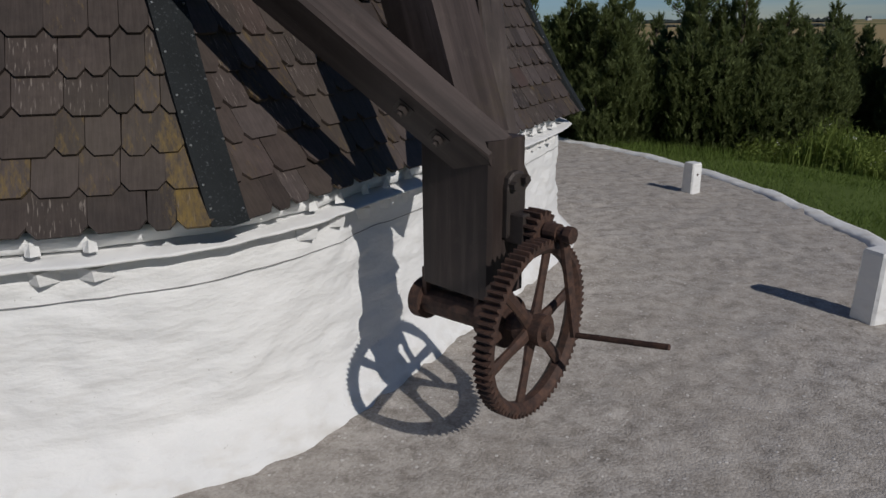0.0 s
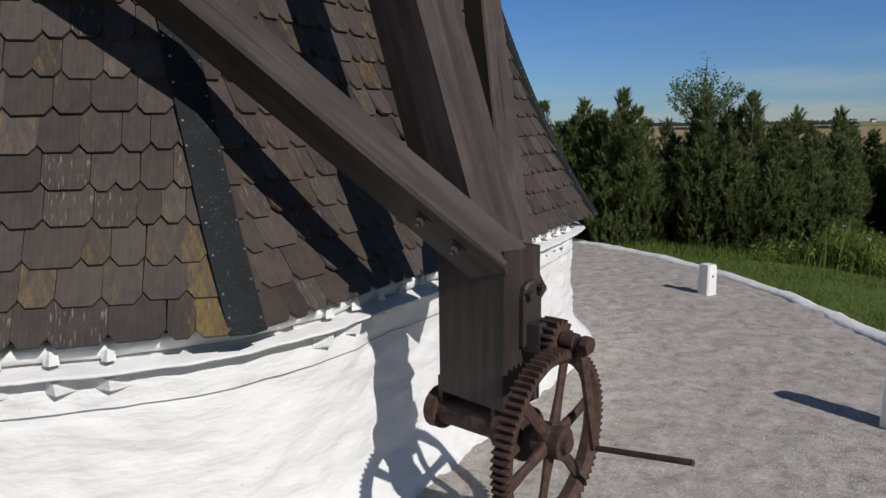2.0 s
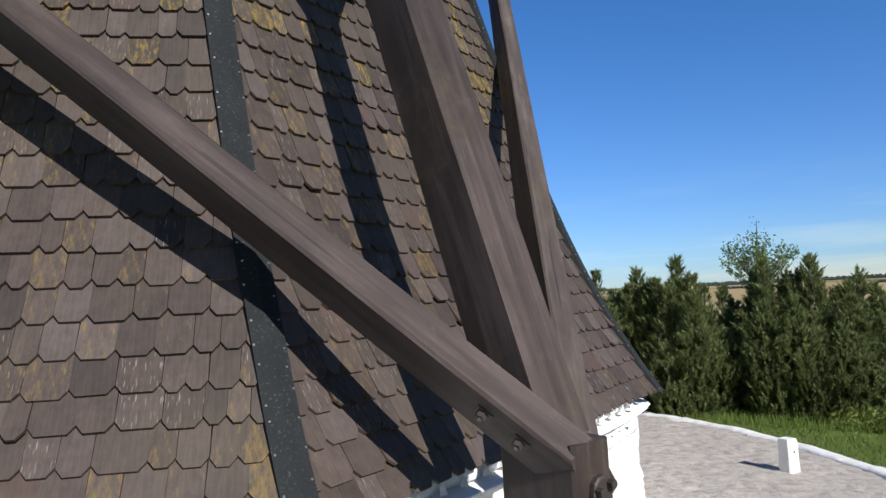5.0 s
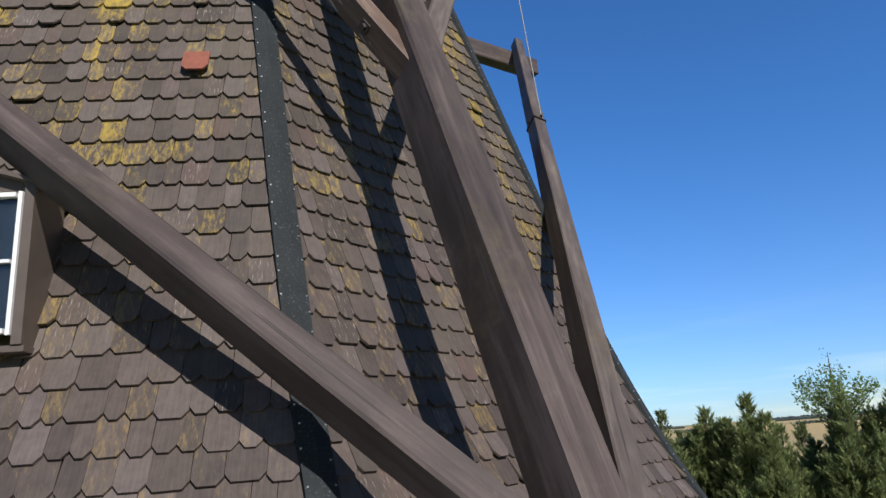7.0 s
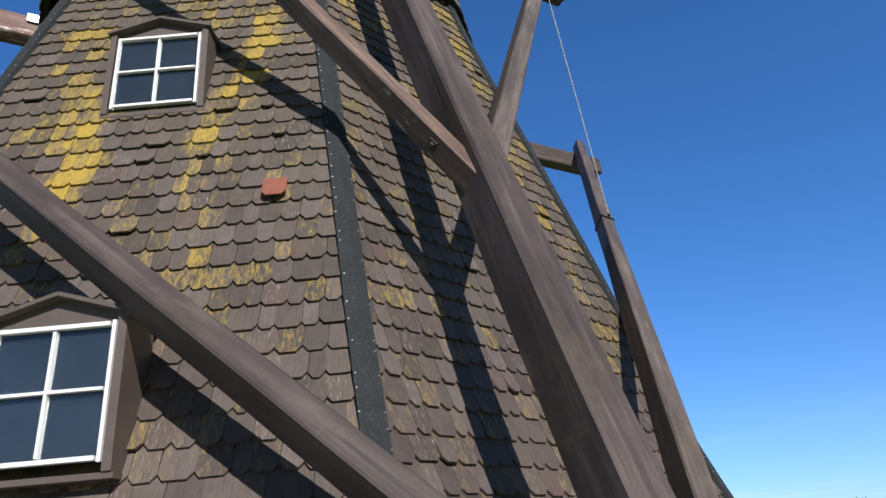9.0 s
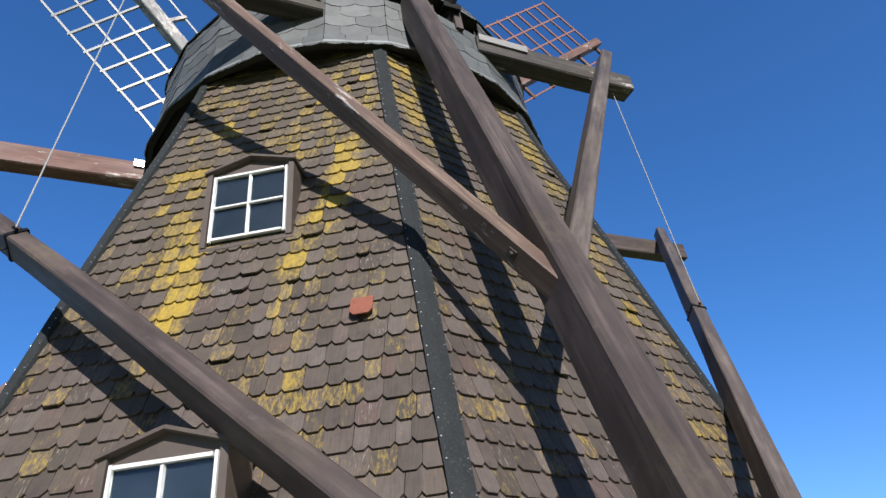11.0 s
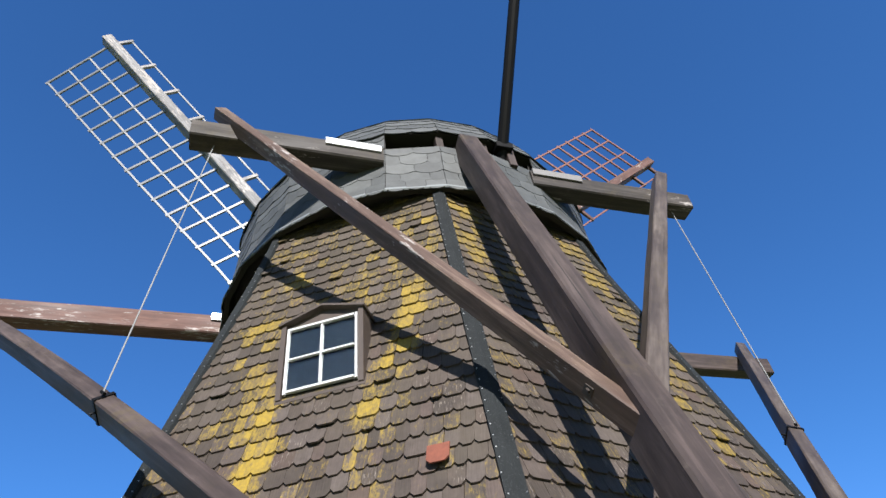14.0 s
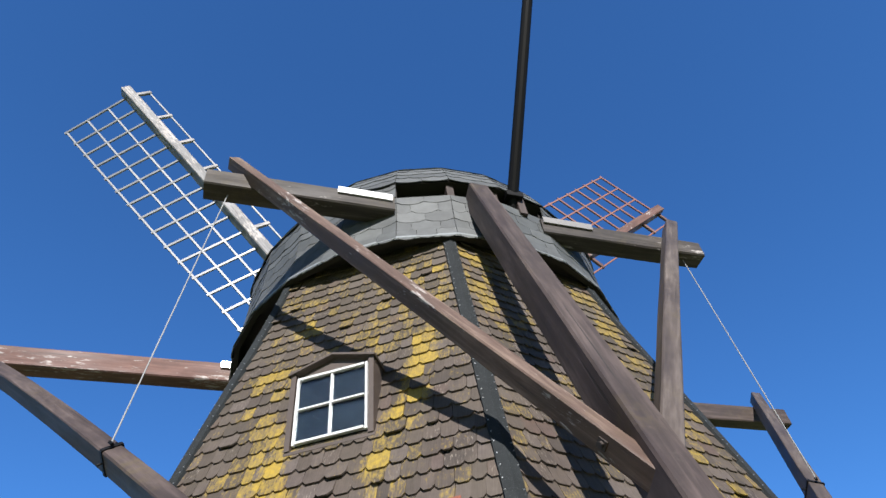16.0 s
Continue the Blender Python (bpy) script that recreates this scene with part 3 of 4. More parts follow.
def build_teeth():
    """Bricks set cornerwise under and on the cornice, thick with limewash."""
    shapes = []
    for half, hgt, rise in ((0.060, 0.055, 0.0), (0.028, 0.034, 1.0)):
        t = B()
        base = [(-half, 0, 0), (half, 0, 0), (half * 0.95, 0, hgt), (-half * 0.95, 0, hgt)]
        if rise:
            tip = [(0, half * 1.0, 0.004), (0, half * 0.3, hgt * 1.5)]
        else:
            tip = [(0, half * 0.95, 0.004), (0, half * 1.15, hgt)]
        vb = [t.verts.new(p) for p in base]
        vt = [t.verts.new(p) for p in tip]
        for f in ((vb[0], vt[0], vt[1], vb[3]), (vb[1], vb[2], vt[1], vt[0]), (vb[0], vb[1], vt[0]), (vb[2], vb[3], vt[1]), (vb[0], vb[3], vb[2], vb[1])):
            t.faces.new(f)
        bmesh.ops.recalc_face_normals(t, faces=t.faces)
        me = bpy.data.meshes.new("tooth")
        t.to_mesh(me)
        t.free()
        me.materials.append(LIME)
        shapes.append(me)
    for f in range(8):
        m = A0 + math.pi / 8 + f * math.pi / 4
        nrm = Vector((math.cos(m), math.sin(m), 0))
        tan = Vector((-math.sin(m), math.cos(m), 0))
        half = 4.42 * math.tan(math.pi / 8)
        count = int(2 * half / 0.182)
        for i in range(count):
            u = -half + (i + 0.5) * 2 * half / count
            if abs(u) > half - 0.31:
                continue
            for me, ap, z in ((shapes[0], 4.412, 0.852), (shapes[1], 4.452, 0.968)):
                ob = new("tooth", me)
                ob.parent = mill
                u2 = u + random.uniform(-0.012, 0.012)
                sc = random.uniform(0.8, 1.2)
                mx = Matrix((( tan.x, nrm.x, 0, nrm.x * ap + tan.x * u2), (tan.y, nrm.y, 0, nrm.y * ap + tan.y * u2), (0, 0, 1, z + random.uniform(-0.006, 0.006)), (0, 0, 0, 1)))
                ob.matrix_basis = mx @ Matrix.Diagonal((sc, random.uniform(0.8, 1.15), random.uniform(0.85, 1.15), 1))


def face_frame(f):
    m = A0 + math.pi / 8 + f * math.pi / 4
    return Vector((math.cos(m), math.sin(m), 0)), Vector((-math.sin(m), math.cos(m), 0))


def on_face(f, u, z, out=0.0):
    n, t = face_frame(f)
    return Vector((CX, CY, 0)) + n * (R(z) * C8 + out) + t * u + UP * z


def build_core():
    bm = B()
    zs = list(np.arange(1.05, 8.2, 0.2))
    rings(bm, [octagon(R(z) - 0.045, z) for z in zs])
    part("tower_boarding", bm, BACKING, mill)


def build_strips():
    """Felt strips bent over the arrises, with two rows of nails."""
    for k in range(8):
        a = A0 + k * math.pi / 4
        d = Vector((math.cos(a), math.sin(a), 0))
        bm, nails = B(), B()
        loops = []
        zs = np.arange(1.045, 8.15, 0.12)
        for z in zs:
            o = Vector((CX, CY, 0)) + d * (R(z) + 0.048) + UP * z
            ring = []
            wob = 0.006 * noise.noise(Vector((z * 2, k, 0)))
            for side, off in ((-1, 0.076), (-1, 0.03), (0, 0.0), (1, 0.03), (1, 0.076)):
                e = Vector((math.cos(a + side * radians(112.5)), math.sin(a + side * radians(112.5)), 0))
                ring.append(o + e * (off + wob * side) + d * 0.006)
            ring += [ring[4] - d * 0.06, ring[2] - d * 0.05, ring[0] - d * 0.06]
            loops.append(ring)
        rings(bm, loops)
        st = part("arris_strip", bm, FELT, mill, "strip of black mineral roofing felt")
        for i, z in enumerate(np.arange(1.09, 8.1, 0.105)):
            for side in (-1, 1):
                if random.random() < 0.2:
                    continue
                zz = z + random.uniform(-0.03, 0.03)
                e = Vector((math.cos(a + side * radians(112.5)), math.sin(a + side * radians(112.5)), 0))
                nrm = Vector((math.cos(a + side * radians(22.5)), math.sin(a + side * radians(22.5)), 0))
                o = Vector((CX, CY, 0)) + d * (R(zz) + 0.054) + e * random.uniform(0.056, 0.068) + UP * zz
                rod(nails, o, o + nrm * 0.006, 0.0055, 6, 0.004)
        tagged(part("nails", nails, STEEL, st), kind="stuff")


WIN = {7: [(0.080, 0.60, 2.522, 3.185, 3.93), (0.022, 0.63, 5.088, 5.725, 3.11)]}


def shingle_outline(w, length, cut):
    return [(-w / 2, length), (-w / 2, cut * 1.0), (-w / 2 + cut * 0.8, 0.0), (w / 2 - cut * 0.8, 0.0), (w / 2, cut * 1.0), (w / 2, length)]


def shingle_rows(f):
    """The places of all shingles of one face: u, z, width, bottom shift, tilt, lift."""
    rnd = random.Random(100 + f)
    z = 1.03
    row = 0
    while z < 8.05:
        slope = (R(z + 0.1) - R(z)) * C8 / 0.1
        half = R(z) * math.sin(math.pi / 8)
        u = -half + rnd.uniform(-0.12, 0.0)
        while u < half - 0.02:
            w = rnd.choice((0.085, 0.10, 0.115, 0.13, 0.145, 0.165)) * (1.15 if z < 1.4 else 1.0)
            a, b = max(u, -half + 0.005), min(u + w, half - 0.005)
            if b - a > 0.04:
                mid, zc = (a + b) / 2, z
                hidden = any(abs(mid - c) < wd / 2 - 0.01 and zb - 0.05 < zc < zt - 0.02 for c, wd, zb, zt, _ in WIN.get(f, []))
                if not hidden:
                    yield row, mid, z + rnd.gauss(0, 0.0045), b - a, rnd.gauss(0, 0.013), (0.018 if rnd.random() > 0.035 else 0.04) + rnd.uniform(0, 0.007), slope
            u += w + 0.002
        z += float(np.interp(z, [1.3, 1.9, 2.8, 3.3], [0.1475, 0.160, 0.160, 0.155])) / math.hypot(1, slope)
        row += 1


def shingle_matrix(f, u, z, turn, lift, slope):
    n, t = face_frame(f)
    up = (UP + n * slope).normalized()
    out = t.cross(up)
    if out.dot(n) < 0:
        out = -out
    y = (up * 0.33 - out * lift * 1.6).normalized()
    x = t.copy()
    zed = x.cross(y).normalized()
    m = Matrix(((x.x, y.x, zed.x, 0), (x.y, y.y, zed.y, 0), (x.z, y.z, zed.z, 0), (0, 0, 0, 1)))
    o = on_face(f, u, z) + out * (lift * 0.75)
    return Matrix.Translation(o) @ m @ Matrix.Rotation(turn, 4, 'Z')


def shingle_mesh(w, length, cut, thick):
    out = shingle_outline(w, length, cut)
    v = [(x, y, thick) for x, y in out] + [(x, y, 0.0) for x, y in out]
    n = len(out)
    faces = [tuple(range(n))[::-1]] + [(i, (i + 1) % n, n + (i + 1) % n, n + i) for i in range(n)]
    return v, faces


def build_shingles():
    cladding = thing("shingle_cladding", (0, 0, 0), "", "")
    cladding.parent = mill
    singles = []
    widths = (0.085, 0.10, 0.115, 0.13, 0.145, 0.165, 0.185)
    shared = {}
    for f in range(8):
        verts, faces, grain = [], [], []
        for row, u, z, w, turn, lift, slope in shingle_rows(f):
            half = R(z) * math.sin(math.pi / 8)
            close = (f == 7 and u > half - 1.55) or (f == 0 and u < -half + 1.2)
            m = shingle_matrix(f, u, z, turn, lift, slope)
            if close and row < 14 and len(singles) < 300:
                key = min(widths, key=lambda a: abs(a - w))
                if key not in shared:
                    v, fc = shingle_mesh(key, 0.30, 0.034, 0.014)
                    me = bpy.data.meshes.new("shingle")
                    me.from_pydata(v, [], fc)
                    at = me.attributes.new("grain", 'FLOAT_VECTOR', 'POINT')
                    at.data.foreach_set("vector", np.asarray(v, np.float32).ravel())
                    me.materials.append(SHINGLE)
                    shared[key] = me
                ob = new("shingle", shared[key])
                ob.parent = cladding
                ob.matrix_basis = Matrix.Translation((-CX, -CY, 0)) @ m @ Matrix.Diagonal((w / key, 1, 1, 1))
                singles.append(ob)
                continue
            v, fc = shingle_mesh(w, 0.30, min(0.034, w * 0.3) * random.uniform(0.75, 1.2), 0.013)
            k = len(verts)
            o = random.uniform(0, 40)
            verts += [tuple(m @ Vector(p)) for p in v]
            grain += [(p[0] + o, p[1] + o * 0.3, p[2]) for p in v]
            faces += [tuple(i + k for i in q) for q in fc]
        ob = part_np("shingle_field", verts, faces, SHINGLE, cladding, grain=grain)
        tagged(ob, kind="stuff")
    # one odd red patch among the shingles
    bm = B()
    m = shingle_matrix(7, 0.968, 4.105, 0.0, 0.03, (R(4.3) - R(4.2)) * C8 / 0.1)
    v, fc = shingle_mesh(0.15, 0.165, 0.035, 0.012)
    m = Matrix.Translation(face_frame(7)[0] * 0.042) @ m
    vs = [bm.verts.new(m @ Vector(p)) for p in v]
    for q in fc:
        bm.faces.new([vs[i] for i in q])
    part("patch_shingle", bm, CLAY, cladding, "rust-red replacement shingle")
    return cladding


def build_window(uc, wd, z0, z1, dist):
    n, t = face_frame(7)
    C = Vector((CX, CY, 0))
    win = thing("window", (0, 0, 0), "", "")
    win.parent = mill

    def P(u, z, d):
        return C + n * d + t * (uc + u) + UP * z
    hw = wd / 2
    # brown casing: two cheeks and a sill
    for sgn in (-1, 1):
        bm = B()
        slab(bm, P(sgn * (hw + 0.025), (z0 + z1) / 2, dist - 0.13), t * 0.022, n * 0.15, UP * ((z1 - z0) / 2 + 0.045))
        part("casing_cheek", bm, BROWN, win, "brown painted window casing")
    bm = B()
    slab(bm, P(0, z0 - 0.06, dist - 0.09), t * (hw + 0.055), n * 0.10, UP * 0.015)
    part("window_sill", bm, BROWN, win)
    # small pitched hood with a board gable
    bm = B()
    peak, low = z1 + 0.15, z1 + 0.035
    for sgn in (-1, 1):
        a, b = P(0, peak, dist - 0.20), P(sgn * (hw + 0.065), low, dist - 0.20)
        d = (b - a)
        slab(bm, (a + b) / 2 + n * 0.01, d * 0.5, n * 0.235, d.cross(n).normalized() * 0.011)
    part("hood", bm, BROWN, win)
    bm = B()
    g = [P(-hw - 0.05, z1, dist - 0.015), P(hw + 0.05, z1, dist - 0.015), P(hw + 0.05, z1 + 0.035, dist - 0.015), P(0, peak - 0.01, dist - 0.015), P(-hw - 0.05, z1 + 0.035, dist - 0.015)]
    rings(bm, [g, [p - n * 0.03 for p in g]])
    part("gable_board", bm, BROWN, win)
    # white sash
    bm = B()
    for sgn in (-1, 1):
        slab(bm, P(sgn * (hw - 0.018), (z0 + z1) / 2, dist), t * 0.0090, n * 0.014, UP * ((z1 - z0) / 2))
    for z in (z0 + 0.018, z1 - 0.018):
        slab(bm, P(0, z, dist + 0.002), t * (hw - 0.036), n * 0.018, UP * 0.011)
    part("sash", bm, WHITE, win, "white painted sash frame")
    bm = B()
    slab(bm, P(0, (z0 + z1) / 2, dist), t * 0.008, n * 0.016, UP * ((z1 - z0) / 2 - 0.036))
    part("mullion", bm, WHITE, win)
    bm = B()
    slab(bm, P(0, (z0 + z1) / 2, dist + 0.003), t * (hw - 0.036), n * 0.015, UP * 0.008)
    part("glazing_bar", bm, WHITE, win)
    for sx in (-1, 1):
        for sz in (-1, 1):
            bm = B()
            slab(bm, P(sx * hw / 2, (z0 + z1) / 2 + sz * (z1 - z0) / 4, dist - 0.006), t * (hw / 2 - 0.005), n * 0.002, UP * ((z1 - z0) / 4 - 0.005))
            ob = part("pane", bm, GLASS, win)
            ob.visible_shadow = False
    # thin sheet behind the glass, painted dark for the room's shade; no room is built
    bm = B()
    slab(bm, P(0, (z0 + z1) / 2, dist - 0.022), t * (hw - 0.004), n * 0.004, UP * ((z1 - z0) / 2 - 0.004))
    part("room_shade_sheet", bm, ROOM_SHADE, win)


build_wall()
build_core()
build_strips()
for spec in WIN[7]:
    build_window(*spec)


# ---- cap ----
CAP_N = 24


def cap_ring(r, z, turn=0.0, n=CAP_N):
    # the cap leans a little: its far right side sits higher
    out = []
    for k in range(n):
        a = PHI + math.pi / n + turn + 6.283185 * k / n
        v = Vector((math.cos(a), math.sin(a), 0)) * r
        out.append(Vector((CX, CY, 0)) + v + UP * (z + 0.02 * v.dot(DL)))
    return out


CAP_PROFILE = [(2.50, 8.98), (2.47, 9.06), (2.36, 9.32), (2.20, 9.66), (1.98, 9.98), (1.70, 10.27), (1.35, 10.53), (0.95, 10.72), (0.5, 10.84), (0.06, 10.88)]
SKIRT = [(2.59, 7.82), (2.545, 7.98), (2.50, 8.30), (2.48, 8.70)]


def build_cap():
    cap = thing("cap", (0, 0, 0), "", "")
    cap.parent = mill
    gap = {22, 23, 0}           # panels left open beside the tail pole
    bm = B()
    loops = [cap_ring(r, z) for r, z in SKIRT] + [cap_ring(2.48, 8.98)]
    vs = [[bm.verts.new(p) for p in l] for l in loops]
    inn = [[bm.verts.new(p) for p in cap_ring(r - 0.06, z)] for r, z in SKIRT + [(2.48, 8.98)]]
    for i in range(len(vs) - 1):
        for k in range(CAP_N):
            if i == len(vs) - 2 and (k - 0) % CAP_N in gap:
                continue
            j = (k + 1) % CAP_N
            bm.faces.new((vs[i][k], vs[i][j], vs[i + 1][j], vs[i + 1][k]))
            bm.faces.new((inn[i][j], inn[i][k], inn[i + 1][k], inn[i + 1][j]))
    for k in range(CAP_N):
        j = (k + 1) % CAP_N
        bm.faces.new((vs[0][j], vs[0][k], inn[0][k], inn[0][j]))
    part("cap_skirt", bm, BACKING, cap)
    bm = B()
    rings(bm, [cap_ring(2.30, 8.96)] + [cap_ring(r - 0.01, z) for r, z in CAP_PROFILE])
    part("cap_shell", bm, BACKING, cap)
    # pale metal edge along the rim
    bm = B()
    rings(bm, [cap_ring(2.605, 7.82), cap_ring(2.615, 7.835), cap_ring(2.60, 7.88), cap_ring(2.55, 7.86)], caps=False)
    part("rim_edge", bm, mat_plain("lead_edge", (0.20, 0.215, 0.22), 0.5, 0.3), cap)
    # curb ring under the cap
    bm = B()
    rings(bm, [octagon(2.50, 7.94, 0.1, 24), octagon(2.50, 8.14, 0.1, 24)])
    part("curb_ring", bm, BACKING, cap)
    # slates, row by row on every panel
    verts, faces = [], []
    prof = [(r + 0.012, z) for r, z in SKIRT[:-1]] + [(2.492, 8.70)]
    dome = [(r + 0.012, z) for r, z in CAP_PROFILE]

    def lay(profile, z_from, z_to, skip=()):
        rs, zs = [p[0] for p in profile], [p[1] for p in profile]
        dist = [0.0]
        for i in range(1, len(profile)):
            dist.append(dist[-1] + math.hypot(rs[i] - rs[i - 1], zs[i] - zs[i - 1]))
        d, row = 0.0, 0
        while d < dist[-1] - 0.05:
            r0, zz0 = float(np.interp(d, dist, rs)), float(np.interp(d, dist, zs))
            r1, zz1 = float(np.interp(min(d + 0.27, dist[-1]), dist, rs)), float(np.interp(min(d + 0.27, dist[-1]), dist, zs))
            lo, hi = cap_ring(r0, zz0), cap_ring(r1, zz1)
            for k in range(CAP_N):
                if k in skip:
                    continue
                j = (k + 1) % CAP_N
                wide = (lo[j] - lo[k]).length
                cnt = max(1, round(wide / 0.27))
                ph = 0.5 if row % 2 else 0.0
                for c in range(-1, cnt + 1):
                    a, b = (c + ph) / cnt, (c + 1 + ph) / cnt
                    a, b = max(0.0, a), min(1.0, b)
                    if b - a < 0.12 / cnt:
                        continue
                    nrm = (lo[j] - lo[k]).cross(hi[k] - lo[k]).normalized()
                    if nrm.dot(lo[k] - Vector((CX, CY, 8.5))) < 0:
                        nrm = -nrm
                    lift = nrm * (0.011 + random.uniform(0, 0.004))
                    p0, p1 = lo[k].lerp(lo[j], a + 0.004), lo[k].lerp(lo[j], b - 0.004)
                    q0, q1 = hi[k].lerp(hi[j], a + 0.004), hi[k].lerp(hi[j], b - 0.004)
                    dn = (p0 - q0).normalized() * 0.035
                    jit = dn * random.uniform(-0.3, 0.3)
                    top = [q0 + lift * 0.3, p0 - dn * 0.6 + lift, p0.lerp(p1, 0.22) + jit + dn * 0.4 + lift, p0.lerp(p1, 0.5) + jit + dn * 0.8 + lift, p0.lerp(p1, 0.78) + jit + dn * 0.4 + lift, p1 - dn * 0.6 + lift, q1 + lift * 0.3]
                    n0 = len(verts)
                    verts.extend(tuple(v) for v in top)
                    verts.extend(tuple(v - nrm * 0.012) for v in top)
                    m = len(top)
                    faces.append(tuple(range(n0, n0 + m)))
                    faces.extend((n0 + i, n0 + m + i, n0 + m + (i + 1) % m, n0 + (i + 1) % m) for i in range(m))
            d += 0.19
            row += 1
    lay(prof, 0, 0)
    lay([(2.492, 8.70), (2.492, 8.98)], 0, 0, gap)
    lay(dome, 0, 0)
    tagged(part_np("slate_cladding", verts, faces, SLATE, cap, "grey scalloped slates"), kind="stuff")
    # short studs in the opening behind the tail pole
    for l in (-0.30, 0.27, 0.62):
        bm = B()
        beam(bm, W(2.40, l, 8.60), W(2.36, l, 9.05), 0.10, 0.10, DL)
        part("stud", bm, TIMBER, cap)
    return cap


build_cap()


# ---- tail beams ----
def timber(name, p, q, w, h, side, material, label="", bow=0.0, parent=mill, cut=None, sag=0.0):
    bm = B()
    beam(bm, p, q, w, h, side, bow=bow, sag=sag)
    if cut:                                # saw the foot off along a plane
        got = bmesh.ops.bisect_plane(bm, geom=bm.verts[:] + bm.edges[:] + bm.faces[:], plane_co=cut[0], plane_no=cut[1], clear_outer=True)
        bmesh.ops.contextual_create(bm, geom=[e for e in got["geom_cut"] if isinstance(e, bmesh.types.BMEdge)])
    return part(name, bm, material, parent, label)


def lerp(a, b, f):
    return a + (b - a) * f


POLE_A, POLE_B = W(5.311, 0.01, 0.996), W(2.512, -0.01, 8.72)
BL_A, BL_B = W(5.28, -0.111, 1.339), W(-0.69, -5.95, 8.54)
BR_A, BR_B = W(5.215, 0.177, 1.207), W(-0.69, 5.93, 8.76)
AL_A, AL_B = W(4.197, -0.129, 4.066), W(2.215, -2.864, 8.966)
AR_A, AR_B = W(4.262, -0.023, 3.93), W(2.295, 2.858, 9.06)
timber("tail_pole", POLE_A, POLE_B, 0.242, 0.288, DL, TIMBER, "long dark-stained tail pole", cut=(W(0, 0, 1.33), -UP))
LD = (BL_B - BL_A).normalized()
RD = (BR_B - BR_A).normalized()


def rolled(d, turn):
    """The sideways axis of a timber that is rolled about its length."""
    x = (DL - d * DL.dot(d)).normalized()
    return x * math.cos(turn) + d.cross(x) * math.sin(turn)


timber("long_brace", BL_A - LD * 0.35, BL_B, 0.150, 0.198, rolled(LD, -0.27), TIMBER, cut=(W(5.437, 0, 0), DS), sag=0.95)
timber("long_brace", BR_A, BR_B, 0.145, 0.185, rolled(RD, -0.06), LIT_TIMBER, cut=(W(0, 0.09, 0), -DL))
timber("short_brace", AL_A - (AL_B - AL_A).normalized() * 0.2, AL_B, 0.13, 0.155, DL, BRACE, "worn reddish-brown brace", cut=(W(0, -0.085, 0), DL))
timber("short_brace", AR_A, AR_B, 0.15, 0.19, DL, LIT_TIMBER)
timber("short_sprit", W(2.257, -3.10, 8.44), W(2.257, -0.99, 8.481), 0.25, 0.26, DS, GREYED)
timber("short_sprit", W(2.257, 0.86, 8.517), W(2.257, 3.10, 8.56), 0.25, 0.26, DS, GREYED)
timber("long_sprit", W(-0.69, -6.25, 8.02), W(-0.69, 0.0, 8.18), 0.24, 0.30, DS, WORN, "long cross beam with flaking white and red paint")
timber("long_sprit", W(-0.69, 0.0, 8.18), W(-0.69, 6.28, 8.34), 0.24, 0.30, DS, TIMBER, "dark-stained cross beam")
for s0, l0, l1, zz, dz, sheet in ((2.257, -1.66, -1.02, 8.465, 0.02, ZINC), (-0.69, -2.75, -2.4, 8.10, 0.0, ZINC), (2.257, 0.88, 1.54, 8.475, 0.02, LEAD)):
    bm = B()
    slab(bm, W(s0, (l0 + l1) / 2, zz + 0.145 + dz * (l0 + l1) / 2), DL * ((l1 - l0) / 2), DS * 0.15, UP * 0.02)
    slab(bm, W(s0 + 0.14, (l0 + l1) / 2, zz + 0.10 + dz * (l0 + l1) / 2), DL * ((l1 - l0) / 2), DS * 0.012, UP * 0.045)
    part("flashing", bm, sheet, mill, "sheet metal flashing")
bm = B()
rod(bm, W(2.30, 0.53, 8.80), W(4.60, 0.53, 11.84), 0.075, 12, 0.072)
part("steel_boom", bm, BLACK, mill, "black painted steel boom")
bm = B()
slab(bm, W(2.38, 0.53, 8.93), DL * 0.11, DS * 0.12, UP * 0.05)
part("boom_foot", bm, BLACK, mill)
# bolt through the foot of the worn brace
AD = (AL_B - AL_A).normalized()
AX = (DL - AD * DL.dot(AD)).normalized()
bm = B()
o = AL_A + AD * 0.20 - AX * 0.065
slab(bm, o, AX * 0.005, AD * 0.032, AD.cross(AX) * 0.032)
rod(bm, o, o - AX * 0.026, 0.021, 6)
part("brace_bolt", bm, IRON, mill)
